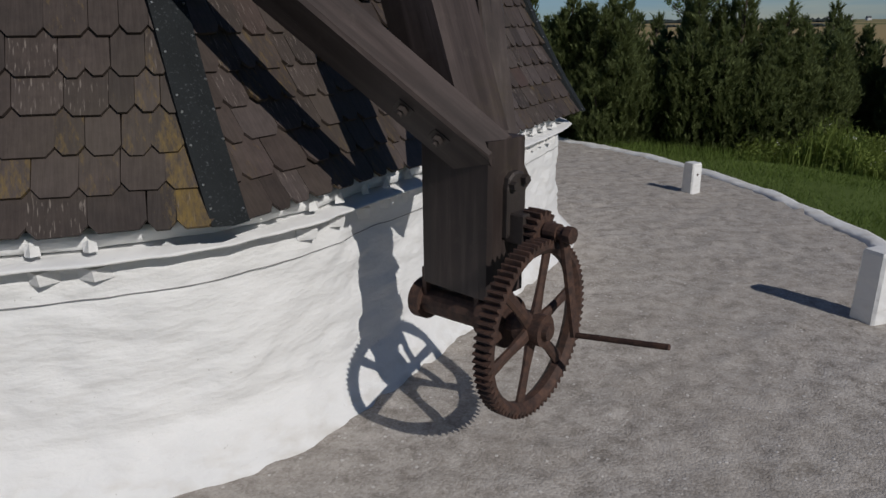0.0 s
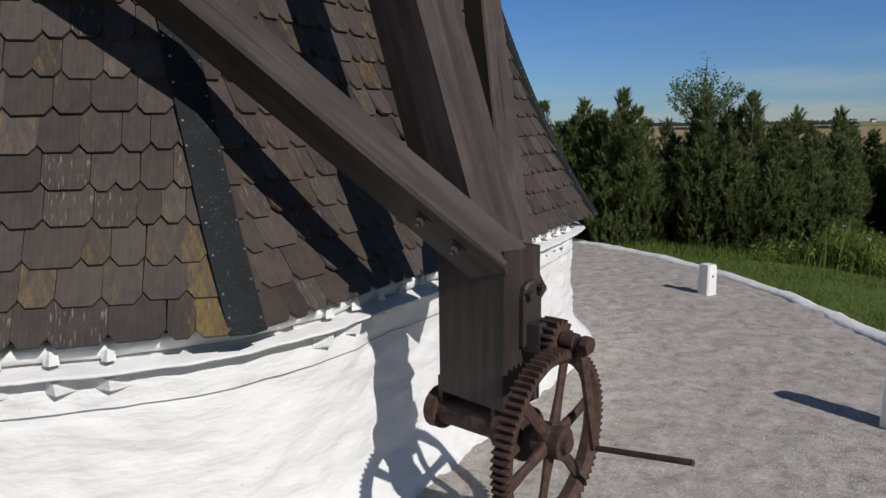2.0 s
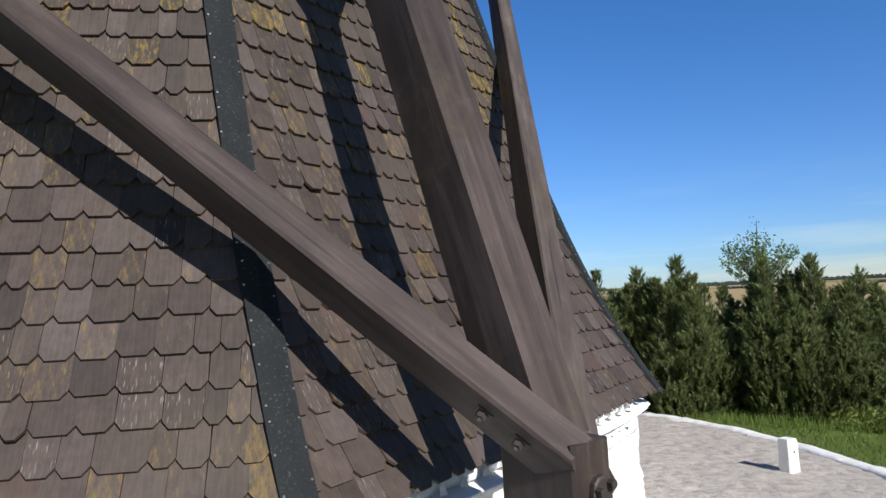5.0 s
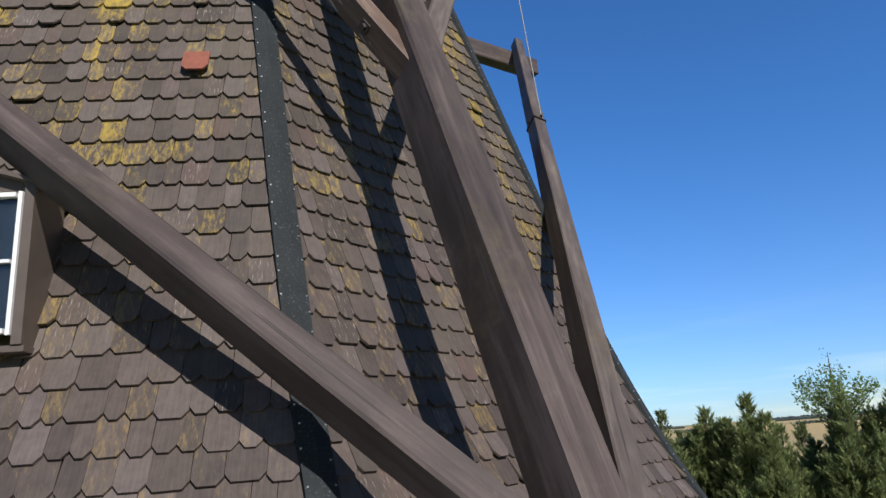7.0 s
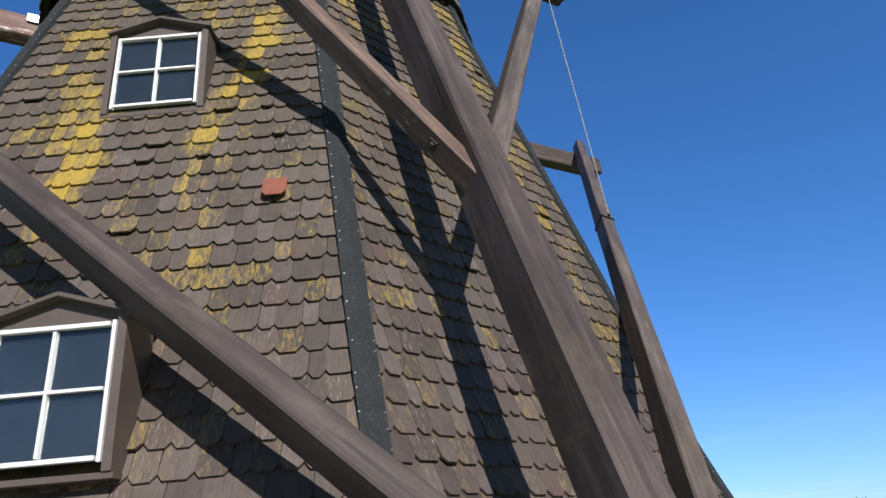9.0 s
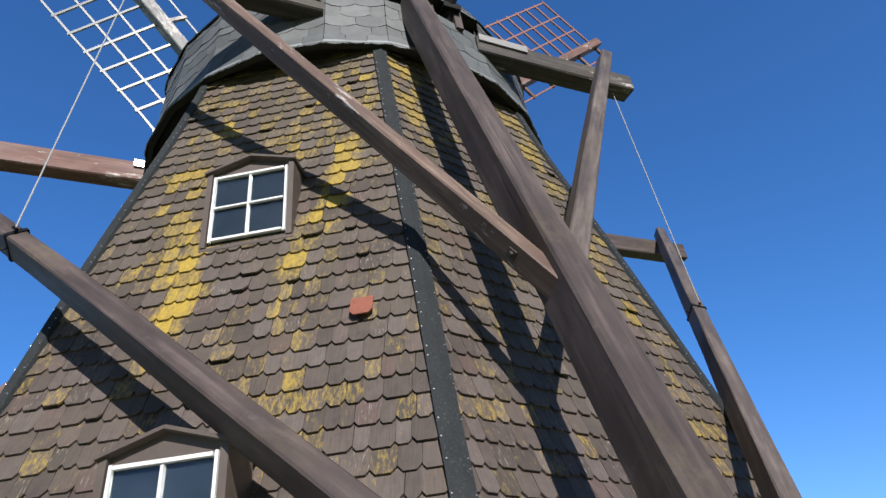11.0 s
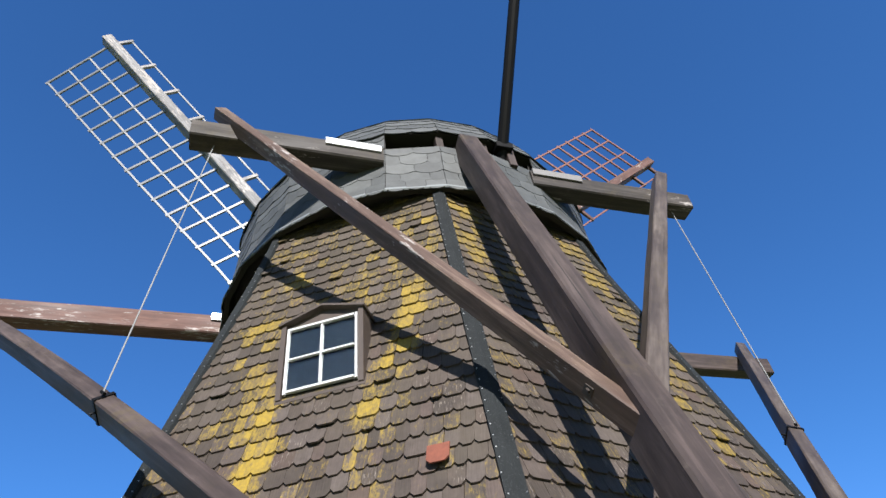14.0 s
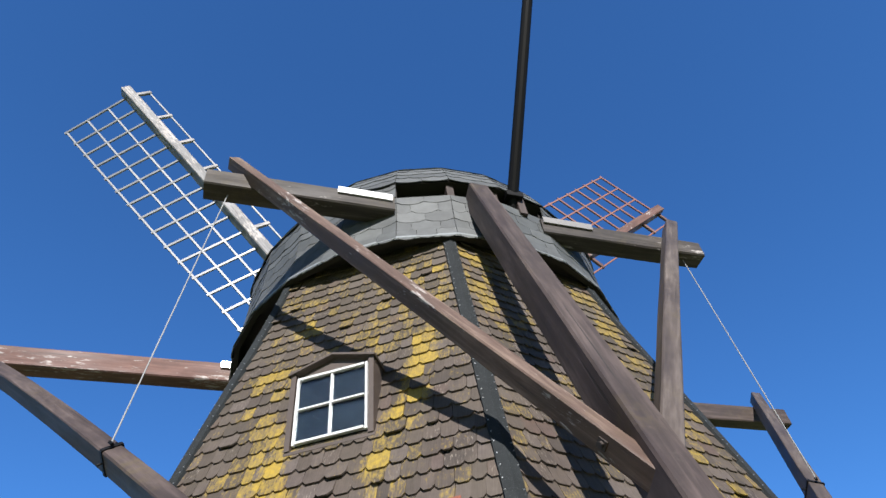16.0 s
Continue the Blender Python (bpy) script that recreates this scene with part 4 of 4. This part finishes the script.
# collars and stay wires
for sgn, a, b in ((-1, BL_A, BL_B), (1, BR_A, BR_B)):
    f = 0.522 if sgn < 0 else 0.555
    o = lerp(a, b, f) - (UP * 0.95 * 0.152 ** 2 if sgn < 0 else UP * 0)
    d = (b - a).normalized()
    x = rolled(d, -0.27 if sgn < 0 else -0.06)
    y = d.cross(x)
    hx, hy = (0.078, 0.102) if sgn < 0 else (0.077, 0.097)
    bm = B()
    for e, w in ((x * hx, y * hy), (-x * hx, y * hy), (y * hy, x * hx), (-y * hy, x * hx)):
        slab(bm, o + e, w, e.normalized() * 0.005, d * 0.02)
    part("collar", bm, BLACK, mill)
    top = W(2.257, sgn * 2.84, 8.50 + 0.02 * sgn * 2.84 - 0.14)
    if y.z < 0:
        y = -y
    low = o + y * 0.13
    bm = B()
    rod(bm, low, top, 0.0065, 8)
    part("stay_wire", bm, WIRE, mill, "thin grey stay wire")
    bm = B()
    rod(bm, low - d * 0.03, low + d * 0.03, 0.014, 8)
    rod(bm, o - x * 0.12, o + x * 0.12, 0.009, 6)
    part("shackle", bm, BLACK, mill)


# ---- sails ----
HUB = W(-3.05, 0.0, 10.10)
bm = B()
rod(bm, W(1.2, 0, 9.55), W(-3.3, 0, 10.13), 0.22, 14, 0.24)
part("windshaft", bm, BLACK, mill)
bm = B()
slab(bm, HUB, DL * 0.36, DS * 0.34, UP * 0.36)
part("poll_end", bm, RUST, mill)


def build_sail(deg, stock_mat, lath_mat, leading=True, tip=26.0, root=7.0, wide=1.78, narrow=1.5, n=15, length=10.85):
    """A stock with a lattice that is twisted from the root to the tip."""
    sail = thing("sail", (0, 0, 0), "", "")
    sail.parent = mill
    a = radians(deg)
    along = DL * math.cos(a) + UP * math.sin(a)
    across = DL * -math.sin(a) + UP * math.cos(a)      # towards the lattice

    def P(r, w):
        f = min(1.0, max(0.0, (r - 2.7) / 8.0))
        turn = radians(root + (tip - root) * f)
        if w < 0:
            return HUB + along * r + across * w
        return HUB + along * r + (across * math.cos(turn) - DS * math.sin(turn)) * w * (narrow + (wide - narrow) * f)
    bm = B()
    beam(bm, P(0, 0) - along * 0.2, P(length, 0), 0.27, 0.24, DS, 0.5, 0.006)
    part("stock", bm, stock_mat, sail)
    for w in (0.36, 0.68, 1.0):
        bm = B()
        loops = []
        for i in range(13):
            o = P(2.3 + (length - 2.55) * i / 12, w)
            loops.append([o + DS * a + across * b for a, b in ((-0.0175, -0.0225), (0.0175, -0.0225), (0.0175, 0.0225), (-0.0175, 0.0225))])
        rings(bm, loops)
        part("lath", bm, lath_mat, sail)
    for i in range(n):
        r = 2.55 + (length - 0.25 - 2.55) * i / (n - 1)
        bm = B()
        beam(bm, P(r, 0.01), P(r, 1.03), 0.042, 0.055, DS, 0.9, 0.001)
        part("sail_bar", bm, lath_mat, sail)
        if leading and (n - 1 - i) % 2 == 0:
            bm = B()
            beam(bm, P(r, 0.0), P(r, -0.54), 0.07, 0.09, DS, 0.5, 0.001)
            part("leading_bar", bm, stock_mat, sail)
    if not leading:
        return
    bm = B()
    beam(bm, P(2.6, -0.50), P(length - 0.3, -0.50), 0.03, 0.04, DS, 1.5, 0.001)
    part("leading_lath", bm, lath_mat, sail)


build_sail(127.9, SILVER_GLARE, GLARE_LATH)
build_sail(41.6, WORN, REDWOOD, True, 2.0, 2.0, 1.95, 1.9, 19, 11.1)
build_sail(226.8, WORN, REDWOOD, False)
build_sail(308.6, SILVER_GLARE, GLARE_LATH, False)


# ---- winch at the foot of the tail ----
winch = thing("hand_winch", W(5.22, 0.03, 0.0), "rusty cast-iron hand winch hung on a dark timber post", "winch")


def V(s, l, z):
    """A place on the winch by the tail's ways."""
    eye = Vector((-0.02, -0.02, 1.83))
    return eye + (W(s, l, z) - eye) * 1.03


def build_winch():
    bm = B()
    beam(bm, V(5.308, -0.0625, 0.735), V(5.308, -0.0625, 1.335), 0.221, 0.366, DL, 0.15)
    part("post", bm, TIMBER, winch, "dark stained timber post block")
    # bolts through the brace
    bd = (BL_B - BL_A).normalized()
    bx = rolled(bd, -0.27)
    by = bd.cross(bx)
    for f in (0.047, 0.212):
        bm = B()
        o = BL_A + bd * f - bx * 0.074
        slab(bm, o, bx * 0.006, bd * 0.034, by * 0.034)
        rod(bm, o, o - bx * 0.028, 0.022, 6)
        rod(bm, o - bx * 0.02, o - bx * 0.042, 0.011, 8)
        part("brace_bolt", bm, IRON, winch)
    c = V(5.645, -0.105, 0.66)
    # toothed rim; the wheel sits a little askew on its axle
    turn = Matrix.Rotation(radians(5), 3, 'Z')
    WS, WL = turn @ DS, turn @ DL
    rad, n = 0.333, 76
    bm = B()
    loops = []
    for k in range(n * 4):
        a = 6.283185 * k / (n * 4)
        tooth = 0.014 if k % 4 in (1, 2) else -0.004
        d = WL * math.cos(a) + UP * math.sin(a)
        ro, ri = rad + tooth, rad - 0.042
        loops.append([c + d * ro - WS * 0.034, c + d * ro + WS * 0.034, c + d * (rad - 0.02) + WS * 0.036, c + d * ri + WS * 0.014, c + d * ri - WS * 0.014, c + d * (rad - 0.02) - WS * 0.036])
    loops.append(loops[0])
    rings(bm, loops, caps=False)
    wheel = part("gear_wheel", bm, RUST, winch, "rusty toothed gear wheel with six spokes")
    for k in range(6):
        a = radians(14 + 60 * k)
        d = WL * math.cos(a) + UP * math.sin(a)
        e = d.cross(WS)
        bm = B()
        loops = []
        for f, w, t in ((0.04, 0.030, 0.018), (0.17, 0.021, 0.013), (rad - 0.03, 0.026, 0.013)):
            o = c + d * f
            loops.append([o + e * w - WS * t * 0.4, o + e * w + WS * t * 0.4, o + e * w * 0.4 + WS * t, o - e * w * 0.4 + WS * t, o - e * w + WS * t * 0.4, o - e * w - WS * t * 0.4, o - e * w * 0.4 - WS * t, o + e * w * 0.4 - WS * t])
        rings(bm, loops)
        part("spoke", bm, RUST, wheel)
    bm = B()
    rod(bm, c - WS * 0.06, c + WS * 0.055, 0.062, 20)
    rod(bm, c + WS * 0.05, c + WS * 0.075, 0.036, 14, 0.032)
    part("hub", bm, RUST, wheel)
    # axle and chain drum behind it, below the post
    bm = B()
    rod(bm, V(5.05, -0.105, 0.63), c, 0.038, 16)
    part("axle", bm, RUST, winch)
    bm = B()
    rod(bm, V(5.07, -0.105, 0.63), V(5.12, -0.105, 0.63), 0.092, 20, 0.088)
    rod(bm, V(5.12, -0.105, 0.63), V(5.42, -0.105, 0.645), 0.062, 18)
    rod(bm, V(5.42, -0.105, 0.645), V(5.46, -0.105, 0.645), 0.085, 20)
    rod(bm, V(5.50, -0.105, 0.648), V(5.54, -0.105, 0.65), 0.105, 22)
    part("drum", bm, RUST, winch)
    for s in (5.13, 5.41):
        bm = B()
        slab(bm, V(s, -0.105, 0.70), DL * 0.05, DS * 0.012, UP * 0.09)
        part("hanger", bm, RUST, winch)
    # bracket, pinion and crank
    bm = B()
    plate = [(-0.055, -0.13), (0.055, -0.13), (0.055, 0.075), (0.042, 0.112), (0.012, 0.122), (-0.02, 0.118), (-0.046, 0.10), (-0.055, 0.06)]
    c0 = V(5.49, -0.045, 1.10)
    rings(bm, [[c0 + DL * (l * f) + UP * (z * f) + DS * s for l, z in plate] for s, f in ((-0.004, 1.0), (0.016, 1.0), (0.022, 0.92))])
    slab(bm, V(5.53, -0.035, 1.01), DL * 0.05, DS * 0.04, UP * 0.06)
    part("bracket", bm, IRON, winch)
    for l, z in ((-0.078, 1.17), (-0.012, 1.185)):
        bm = B()
        rod(bm, V(5.50, l, z), V(5.535, l, z), 0.018, 6)
        part("bracket_bolt", bm, IRON, winch)
    p = V(5.577, -0.011, 1.01)
    bm = B()
    loops = []
    m = 14
    for k in range(m * 4):
        a = 6.283185 * k / (m * 4)
        d = DL * math.cos(a) + UP * math.sin(a)
        r = 0.074 if k % 4 in (1, 2) else 0.054
        loops.append([p + d * r - DS * 0.04, p + d * r + DS * 0.04, p + d * 0.02 + DS * 0.042, p + d * 0.02 - DS * 0.042])
    loops.append(loops[0])
    rings(bm, loops, caps=False)
    part("pinion", bm, RUST, winch)
    bm = B()
    rod(bm, p - DS * 0.12, p + DS * 0.155, 0.024, 14)
    rod(bm, p + DS * 0.05, p + DS * 0.105, 0.034, 14)
    rod(bm, p + DS * 0.135, p + DS * 0.165, 0.033, 8)
    part("pinion_shaft", bm, RUST, winch)
    bm = B()
    lo = V(5.74, 0.03, 0.61)
    beam(bm, p + DS * 0.12 + UP * 0.02, lo, 0.04, 0.018, DL, 0.1, 0.001)
    crank = part("crank_arm", bm, RUST, winch)
    bm = B()
    rod(bm, lo - DS * 0.015, V(6.11, 0.03, 0.685), 0.0115, 10)
    part("crank_handle", bm, RUST, crank, "bent iron crank handle")


build_winch()
build_teeth()


# ---- plants ----
def needle_tuft(rnd, count, length, spread):
    """Needles round an upright shoot, as thin blades."""
    v, f = [], []
    for i in range(count):
        a = rnd.uniform(0, 6.283)
        e = rnd.uniform(0.5, 1.25)
        h = rnd.uniform(0, 0.75) * length * 1.6
        d = np.array([math.cos(a) * math.cos(e), math.sin(a) * math.cos(e), math.sin(e)])
        s = np.array([-math.sin(a), math.cos(a), 0]) * spread
        o = np.array([0, 0, h])
        k = len(v)
        tip = o + d * length
        v += [o - s, o + s, tip]
        f.append((k, k + 1, k + 2))
    return np.array(v), f


def build_pine(x, y, height, width, seed):
    """A pine of many upright plumes, each clad in needle tufts."""
    rnd = random.Random(seed)
    base = land_height(math.hypot(x - CX, y - CY)) - 0.05
    tree = thing("pine_tree", (x, y, base), "dense dark green bushy pine tree beside the grass", "tree", "pines behind the kerb")
    top = base + height
    bm = B()
    rings(bm, [[(x + r * math.cos(k * 1.047) + 0.05 * math.sin(z * 3), y + r * math.sin(k * 1.047), z) for k in range(6)]
               for r, z in ((0.11, base - 0.1), (0.09, base + height * 0.3), (0.05, base + height * 0.65), (0.012, top - 0.1))])
    kinds = [needle_tuft(rnd, 16, 0.075, 0.0105) for _ in range(8)]
    V, F = [], []
    n0 = 0
    plumes = [(0.0, 0.0, top, 0.26)]
    for i in range(int(13 + 11 * width)):
        a, r = rnd.uniform(0, 6.283), width * math.sqrt(rnd.uniform(0.05, 1.0))
        f = r / width
        plumes.append((math.cos(a) * r, math.sin(a) * r, top - height * (0.10 + 0.50 * f ** 1.5) * rnd.uniform(0.35, 1.25), rnd.uniform(0.22, 0.34)))
    for px, py, pt, pr in plumes:
        low = base + rnd.uniform(0.0, 0.12)
        tall = pt - low
        out = Vector((px, py, 0))
        foot = Vector((x + px * 0.25, y + py * 0.25, low + tall * 0.1))
        tip = Vector((x + px, y + py, pt))
        rod(bm, foot, tip - UP * 0.1, 0.02, 5, 0.004)
        bend = rnd.uniform(0, 6.283)
        count = int(tall * pr * 600)
        for i in range(count):
            f = rnd.random() ** 1.15
            prof = pr * min(1.0, (1 - f) * 2.6 + 0.10) * (0.82 + 0.18 * math.sin(f * 11 + bend))
            a = rnd.uniform(0, 6.283)
            rr = prof * math.sqrt(rnd.uniform(0.35, 1.0)) * (1 + 0.16 * math.sin(3 * a + f * 9 + bend))
            z = low + tall * f
            o = np.array([x + px * (0.55 + 0.45 * min(1, f * 2)) + math.cos(a) * rr, y + py * (0.55 + 0.45 * min(1, f * 2)) + math.sin(a) * rr, z - 0.05])
            v, fc = rnd.choice(kinds)
            t = rnd.uniform(0, 6.283)
            c, s = math.cos(t), math.sin(t)
            size = rnd.uniform(0.75, 1.25)
            w = np.stack([v[:, 0] * c - v[:, 1] * s, v[:, 0] * s + v[:, 1] * c, v[:, 2]], 1) * size
            w[:, 0] += w[:, 2] * (math.cos(a) * 0.45 + rnd.gauss(0, 0.15))
            w[:, 1] += w[:, 2] * (math.sin(a) * 0.45 + rnd.gauss(0, 0.15))
            V.append(w + o)
            F.extend((p + n0, q + n0, r + n0) for p, q, r in fc)
            n0 += len(v)
        for k in range(3):            # the leading shoot
            v, fc = rnd.choice(kinds)
            V.append(v * 0.8 + np.array([tip.x, tip.y, pt - 0.12 + k * 0.05]))
            F.extend((p + n0, q + n0, r + n0) for p, q, r in fc)
            n0 += len(v)
    part("trunk", bm, BARK, tree)
    part_np("crown", np.concatenate(V), F, PINE, tree)


def leaf_cloud(points, rnd, size, per):
    V, F = [], []
    for p in points:
        for _ in range(per):
            o = np.array(p) + np.array([rnd.gauss(0, 1), rnd.gauss(0, 1), rnd.gauss(0, 1)]) * size * 0.9
            d = np.array([rnd.gauss(0, 1), rnd.gauss(0, 1), rnd.gauss(0.2, 0.8)])
            d /= np.linalg.norm(d)
            s = np.cross(d, [rnd.random(), rnd.random(), rnd.random()])
            s /= np.linalg.norm(s) + 1e-9
            L = size * rnd.uniform(0.7, 1.3)
            k = len(V)
            nn = np.cross(d, s) * L * 0.12
            V += [o, o + d * L * 0.45 + s * L * 0.27 + nn, o + d * L, o + d * L * 0.45 - s * L * 0.27 + nn]
            F += [(k, k + 1, k + 2), (k, k + 2, k + 3)]
    return np.array(V), F


def build_broadleaf(x, y, top, seed):
    rnd = random.Random(seed)
    base = land_height(math.hypot(x - CX, y - CY)) - 0.05
    tree = thing("young_tree", (x, y, base), "young broadleaf tree with a thin open crown above the pines", "tree")
    bm = B()
    rod(bm, (x, y, base - 0.1), (x, y, top - 1.2), 0.07, 8, 0.04)
    rod(bm, (x, y, top - 1.2), (x + 0.05, y, top), 0.035, 6, 0.004)
    pts = []
    for i in range(30):
        a = rnd.uniform(0, 6.283)
        spread = 0.98 * math.sqrt(rnd.uniform(0.01, 1.0))
        p0 = Vector((x, y, top - rnd.uniform(1.15, 1.7)))
        end = Vector((x + math.cos(a) * spread, y + math.sin(a) * spread, top - spread * 0.62 - rnd.uniform(0.0, 0.3)))
        d = end - p0
        prev = p0
        for k in range(1, 8):             # an arching limb, leafy to its tip
            f = k / 7
            p = p0 + d * f + Vector((d.x, d.y, 0)) * (0.35 * f * (1 - f))
            rod(bm, prev, p, 0.013 * (1.08 - f), 5, 0.013 * (1.0 - f) + 0.002)
            if f > 0.4:
                pts += [tuple(prev.lerp(p, q)) for q in (0.2, 0.5, 0.8)]
            if k in (3, 4, 5, 6):         # short side twigs
                e = Vector((rnd.gauss(0, 1), rnd.gauss(0, 1), rnd.uniform(0.2, 1.0))).normalized() * rnd.uniform(0.10, 0.26)
                rod(bm, p, p + e, 0.004, 4, 0.0015)
                pts += [tuple(p + e * q) for q in (0.4, 0.7, 1.0)]
            prev = p
    for k in range(14):
        pts.append((x + rnd.gauss(0, 0.03), y + rnd.gauss(0, 0.03), top - k * 0.07))
    part("trunk", bm, BARK, tree)
    v, f = leaf_cloud(pts, rnd, 0.058, 3)
    part_np("crown", v, f, LEAF, tree)


def polar(az, dist):
    a = radians(az)
    return math.sin(a) * dist, math.cos(a) * dist


PINES = [(7.0, 14.0, 2.55, 0.85), (10.2, 11.6, 2.36, 0.85), (13.2, 11.3, 2.50, 0.85), (16.6, 12.8, 2.15, 0.8),
         (19.4, 11.7, 2.46, 0.95), (22.6, 11.6, 2.52, 1.0), (25.6, 12.2, 2.40, 0.9), (28.4, 13.6, 2.50, 0.8), (31.2, 14.0, 1.95, 0.8), (34.0, 13.2, 2.70, 0.9), (37.6, 13.0, 2.75, 0.95)]
for i, (az, d, h, w) in enumerate(PINES):
    build_pine(*polar(az, d), h - 0.10, w, 40 + i)
build_broadleaf(*polar(19.1, 15.2), 3.08, 7)


def build_weeds():
    """Rough tall grass with leafy weeds and a few white flowers."""
    rnd = random.Random(5)
    V, F, pts, flowers = [], [], [], []
    for i in range(9000):
        az = rnd.uniform(23.5, 42)
        d = rnd.uniform(10.3, 12.6) - max(0, az - 30) * 0.03
        x, y = polar(az, d)
        z = land_height(math.hypot(x - CX, y - CY))
        lump = max(0.2, 0.62 + 1.3 * noise.noise(Vector((x * 1.5, y * 1.5, 0))))
        h = rnd.uniform(0.18, 0.60) * lump * min(1.0, 0.45 + max(0, az - 23.5) * 0.09)
        a = rnd.uniform(0, 6.283)
        c, s = math.cos(a) * 0.009, math.sin(a) * 0.009
        bx, by = rnd.gauss(0, 0.10), rnd.gauss(0, 0.10)
        k = len(V)
        V += [(x - c, y - s, z - 0.02), (x + c, y + s, z - 0.02), (x + c * 0.8 + bx * 0.3, y + s * 0.8 + by * 0.3, z + h * 0.6), (x - c * 0.8 + bx * 0.3, y - s * 0.8 + by * 0.3, z + h * 0.6), (x + bx, y + by, z + h)]
        F += [(k, k + 1, k + 2, k + 3), (k + 3, k + 2, k + 4)]
        if rnd.random() < 0.09:
            pts += [(x + rnd.gauss(0, 0.05), y + rnd.gauss(0, 0.05), z + h * f) for f in (0.3, 0.5, 0.7, 0.9)]
        if rnd.random() < 0.006:
            flowers.append((x + bx, y + by, z + h + 0.03))
    tagged(part_np("rough_grass", V, F, WEED), "tall yellow-green rough grass in front of the pines", "grass", kind="stuff")
    v, f = leaf_cloud(pts, rnd, 0.06, 5)
    tagged(part_np("weeds", v, f, WEED), "light green leafy weeds in the rough grass", "weeds", kind="stuff")
    v, f = leaf_cloud(flowers, rnd, 0.032, 5)
    tagged(part_np("wild_flowers", v, f, PETAL), "small white wild flowers among the weeds", "flowers", kind="stuff")


def build_grass():
    rnd = random.Random(9)
    V, F = [], []
    for i in range(42000):
        az = rnd.uniform(6, 46)
        d = rnd.uniform(3.6, 12.6)
        x, y = polar(az, d)
        r = math.hypot(x - CX, y - CY)
        if r < 7.2 or (r < 7.65 and math.degrees(math.atan2(y - CY, x - CX)) < -5):
            continue
        z = land_height(r)
        h = rnd.uniform(0.03, 0.075) * (2.2 if d > 10.2 else 1.0)
        a = rnd.uniform(0, 6.283)
        c, s = math.cos(a) * 0.006, math.sin(a) * 0.006
        k = len(V)
        V += [(x - c, y - s, z - 0.01), (x + c, y + s, z - 0.01), (x + rnd.gauss(0, 0.03), y + rnd.gauss(0, 0.03), z + h)]
        F.append((k, k + 1, k + 2))
    tagged(part_np("grass", V, F, GRASS), "short green mown grass", "grass", kind="stuff")


def build_far():
    """Low woods and hedges on the horizon, and a few farm buildings."""
    rnd = random.Random(3)
    V, F = [], []
    for band, (dist, hmin, hmax) in enumerate(((900, 2, 4), (1500, 3, 6.5), (420, 1, 2))):
        az = -10.0
        while az < 60:
            wid = rnd.uniform(0.5, 3.5)
            if rnd.random() < (0.85 if band == 1 else 0.45):
                n = 26
                for i in range(n):
                    a0, a1 = az + wid * i / n, az + wid * (i + 1) / n
                    h = rnd.uniform(hmin, hmax)
                    k = len(V)
                    d2 = dist + rnd.uniform(-15, 15)
                    x0, y0 = polar(a0, d2)
                    x1, y1 = polar(a1 + 0.03, d2)
                    xm, ym = polar((a0 + a1) / 2, d2 + 12)
                    V += [(x0, y0, -6), (x1, y1, -6), (xm, ym, -6), (x0 * 0.999, y0, h * 0.7 - 2.4), (x1 * 1.001, y1, h * 0.75 - 2.4), (xm, ym, h - 2.4)]
                    F += [(k, k + 1, k + 4, k + 3), (k + 1, k + 2, k + 5, k + 4), (k + 2, k, k + 3, k + 5), (k + 3, k + 4, k + 5)]
            az += wid
    tagged(part_np("far_woods", V, F, FAR), "dark low woods and hedges along the horizon", "woods", kind="stuff")
    for az, d, w in ((28.0, 1650, 9), (29.2, 1700, 12), (30.4, 1620, 8)):
        x, y = polar(az, d)
        ob = thing("farmhouse", (x, y, -2.6), "distant white farmhouse with a grey roof", "house", "farm on the horizon")
        bm = B()
        slab(bm, (x, y, -0.4), (w / 2, 0, 0), (0, 4, 0), (0, 0, 2.4))
        part("wall", bm, WHITE, ob)
        bm = B()
        rings(bm, [[(x + sx * (w / 2 + 0.4), y - 4.4, 2.0), (x + sx * (w / 2 + 0.4), y + 4.4, 2.0), (x + sx * (w / 2 + 0.4), y, 5.4)] for sx in (-1, 1)])
        part("roof", bm, SLATE, ob)


build_weeds()
build_grass()
build_far()

# ---- shingles, piece by piece ----
build_shingles()
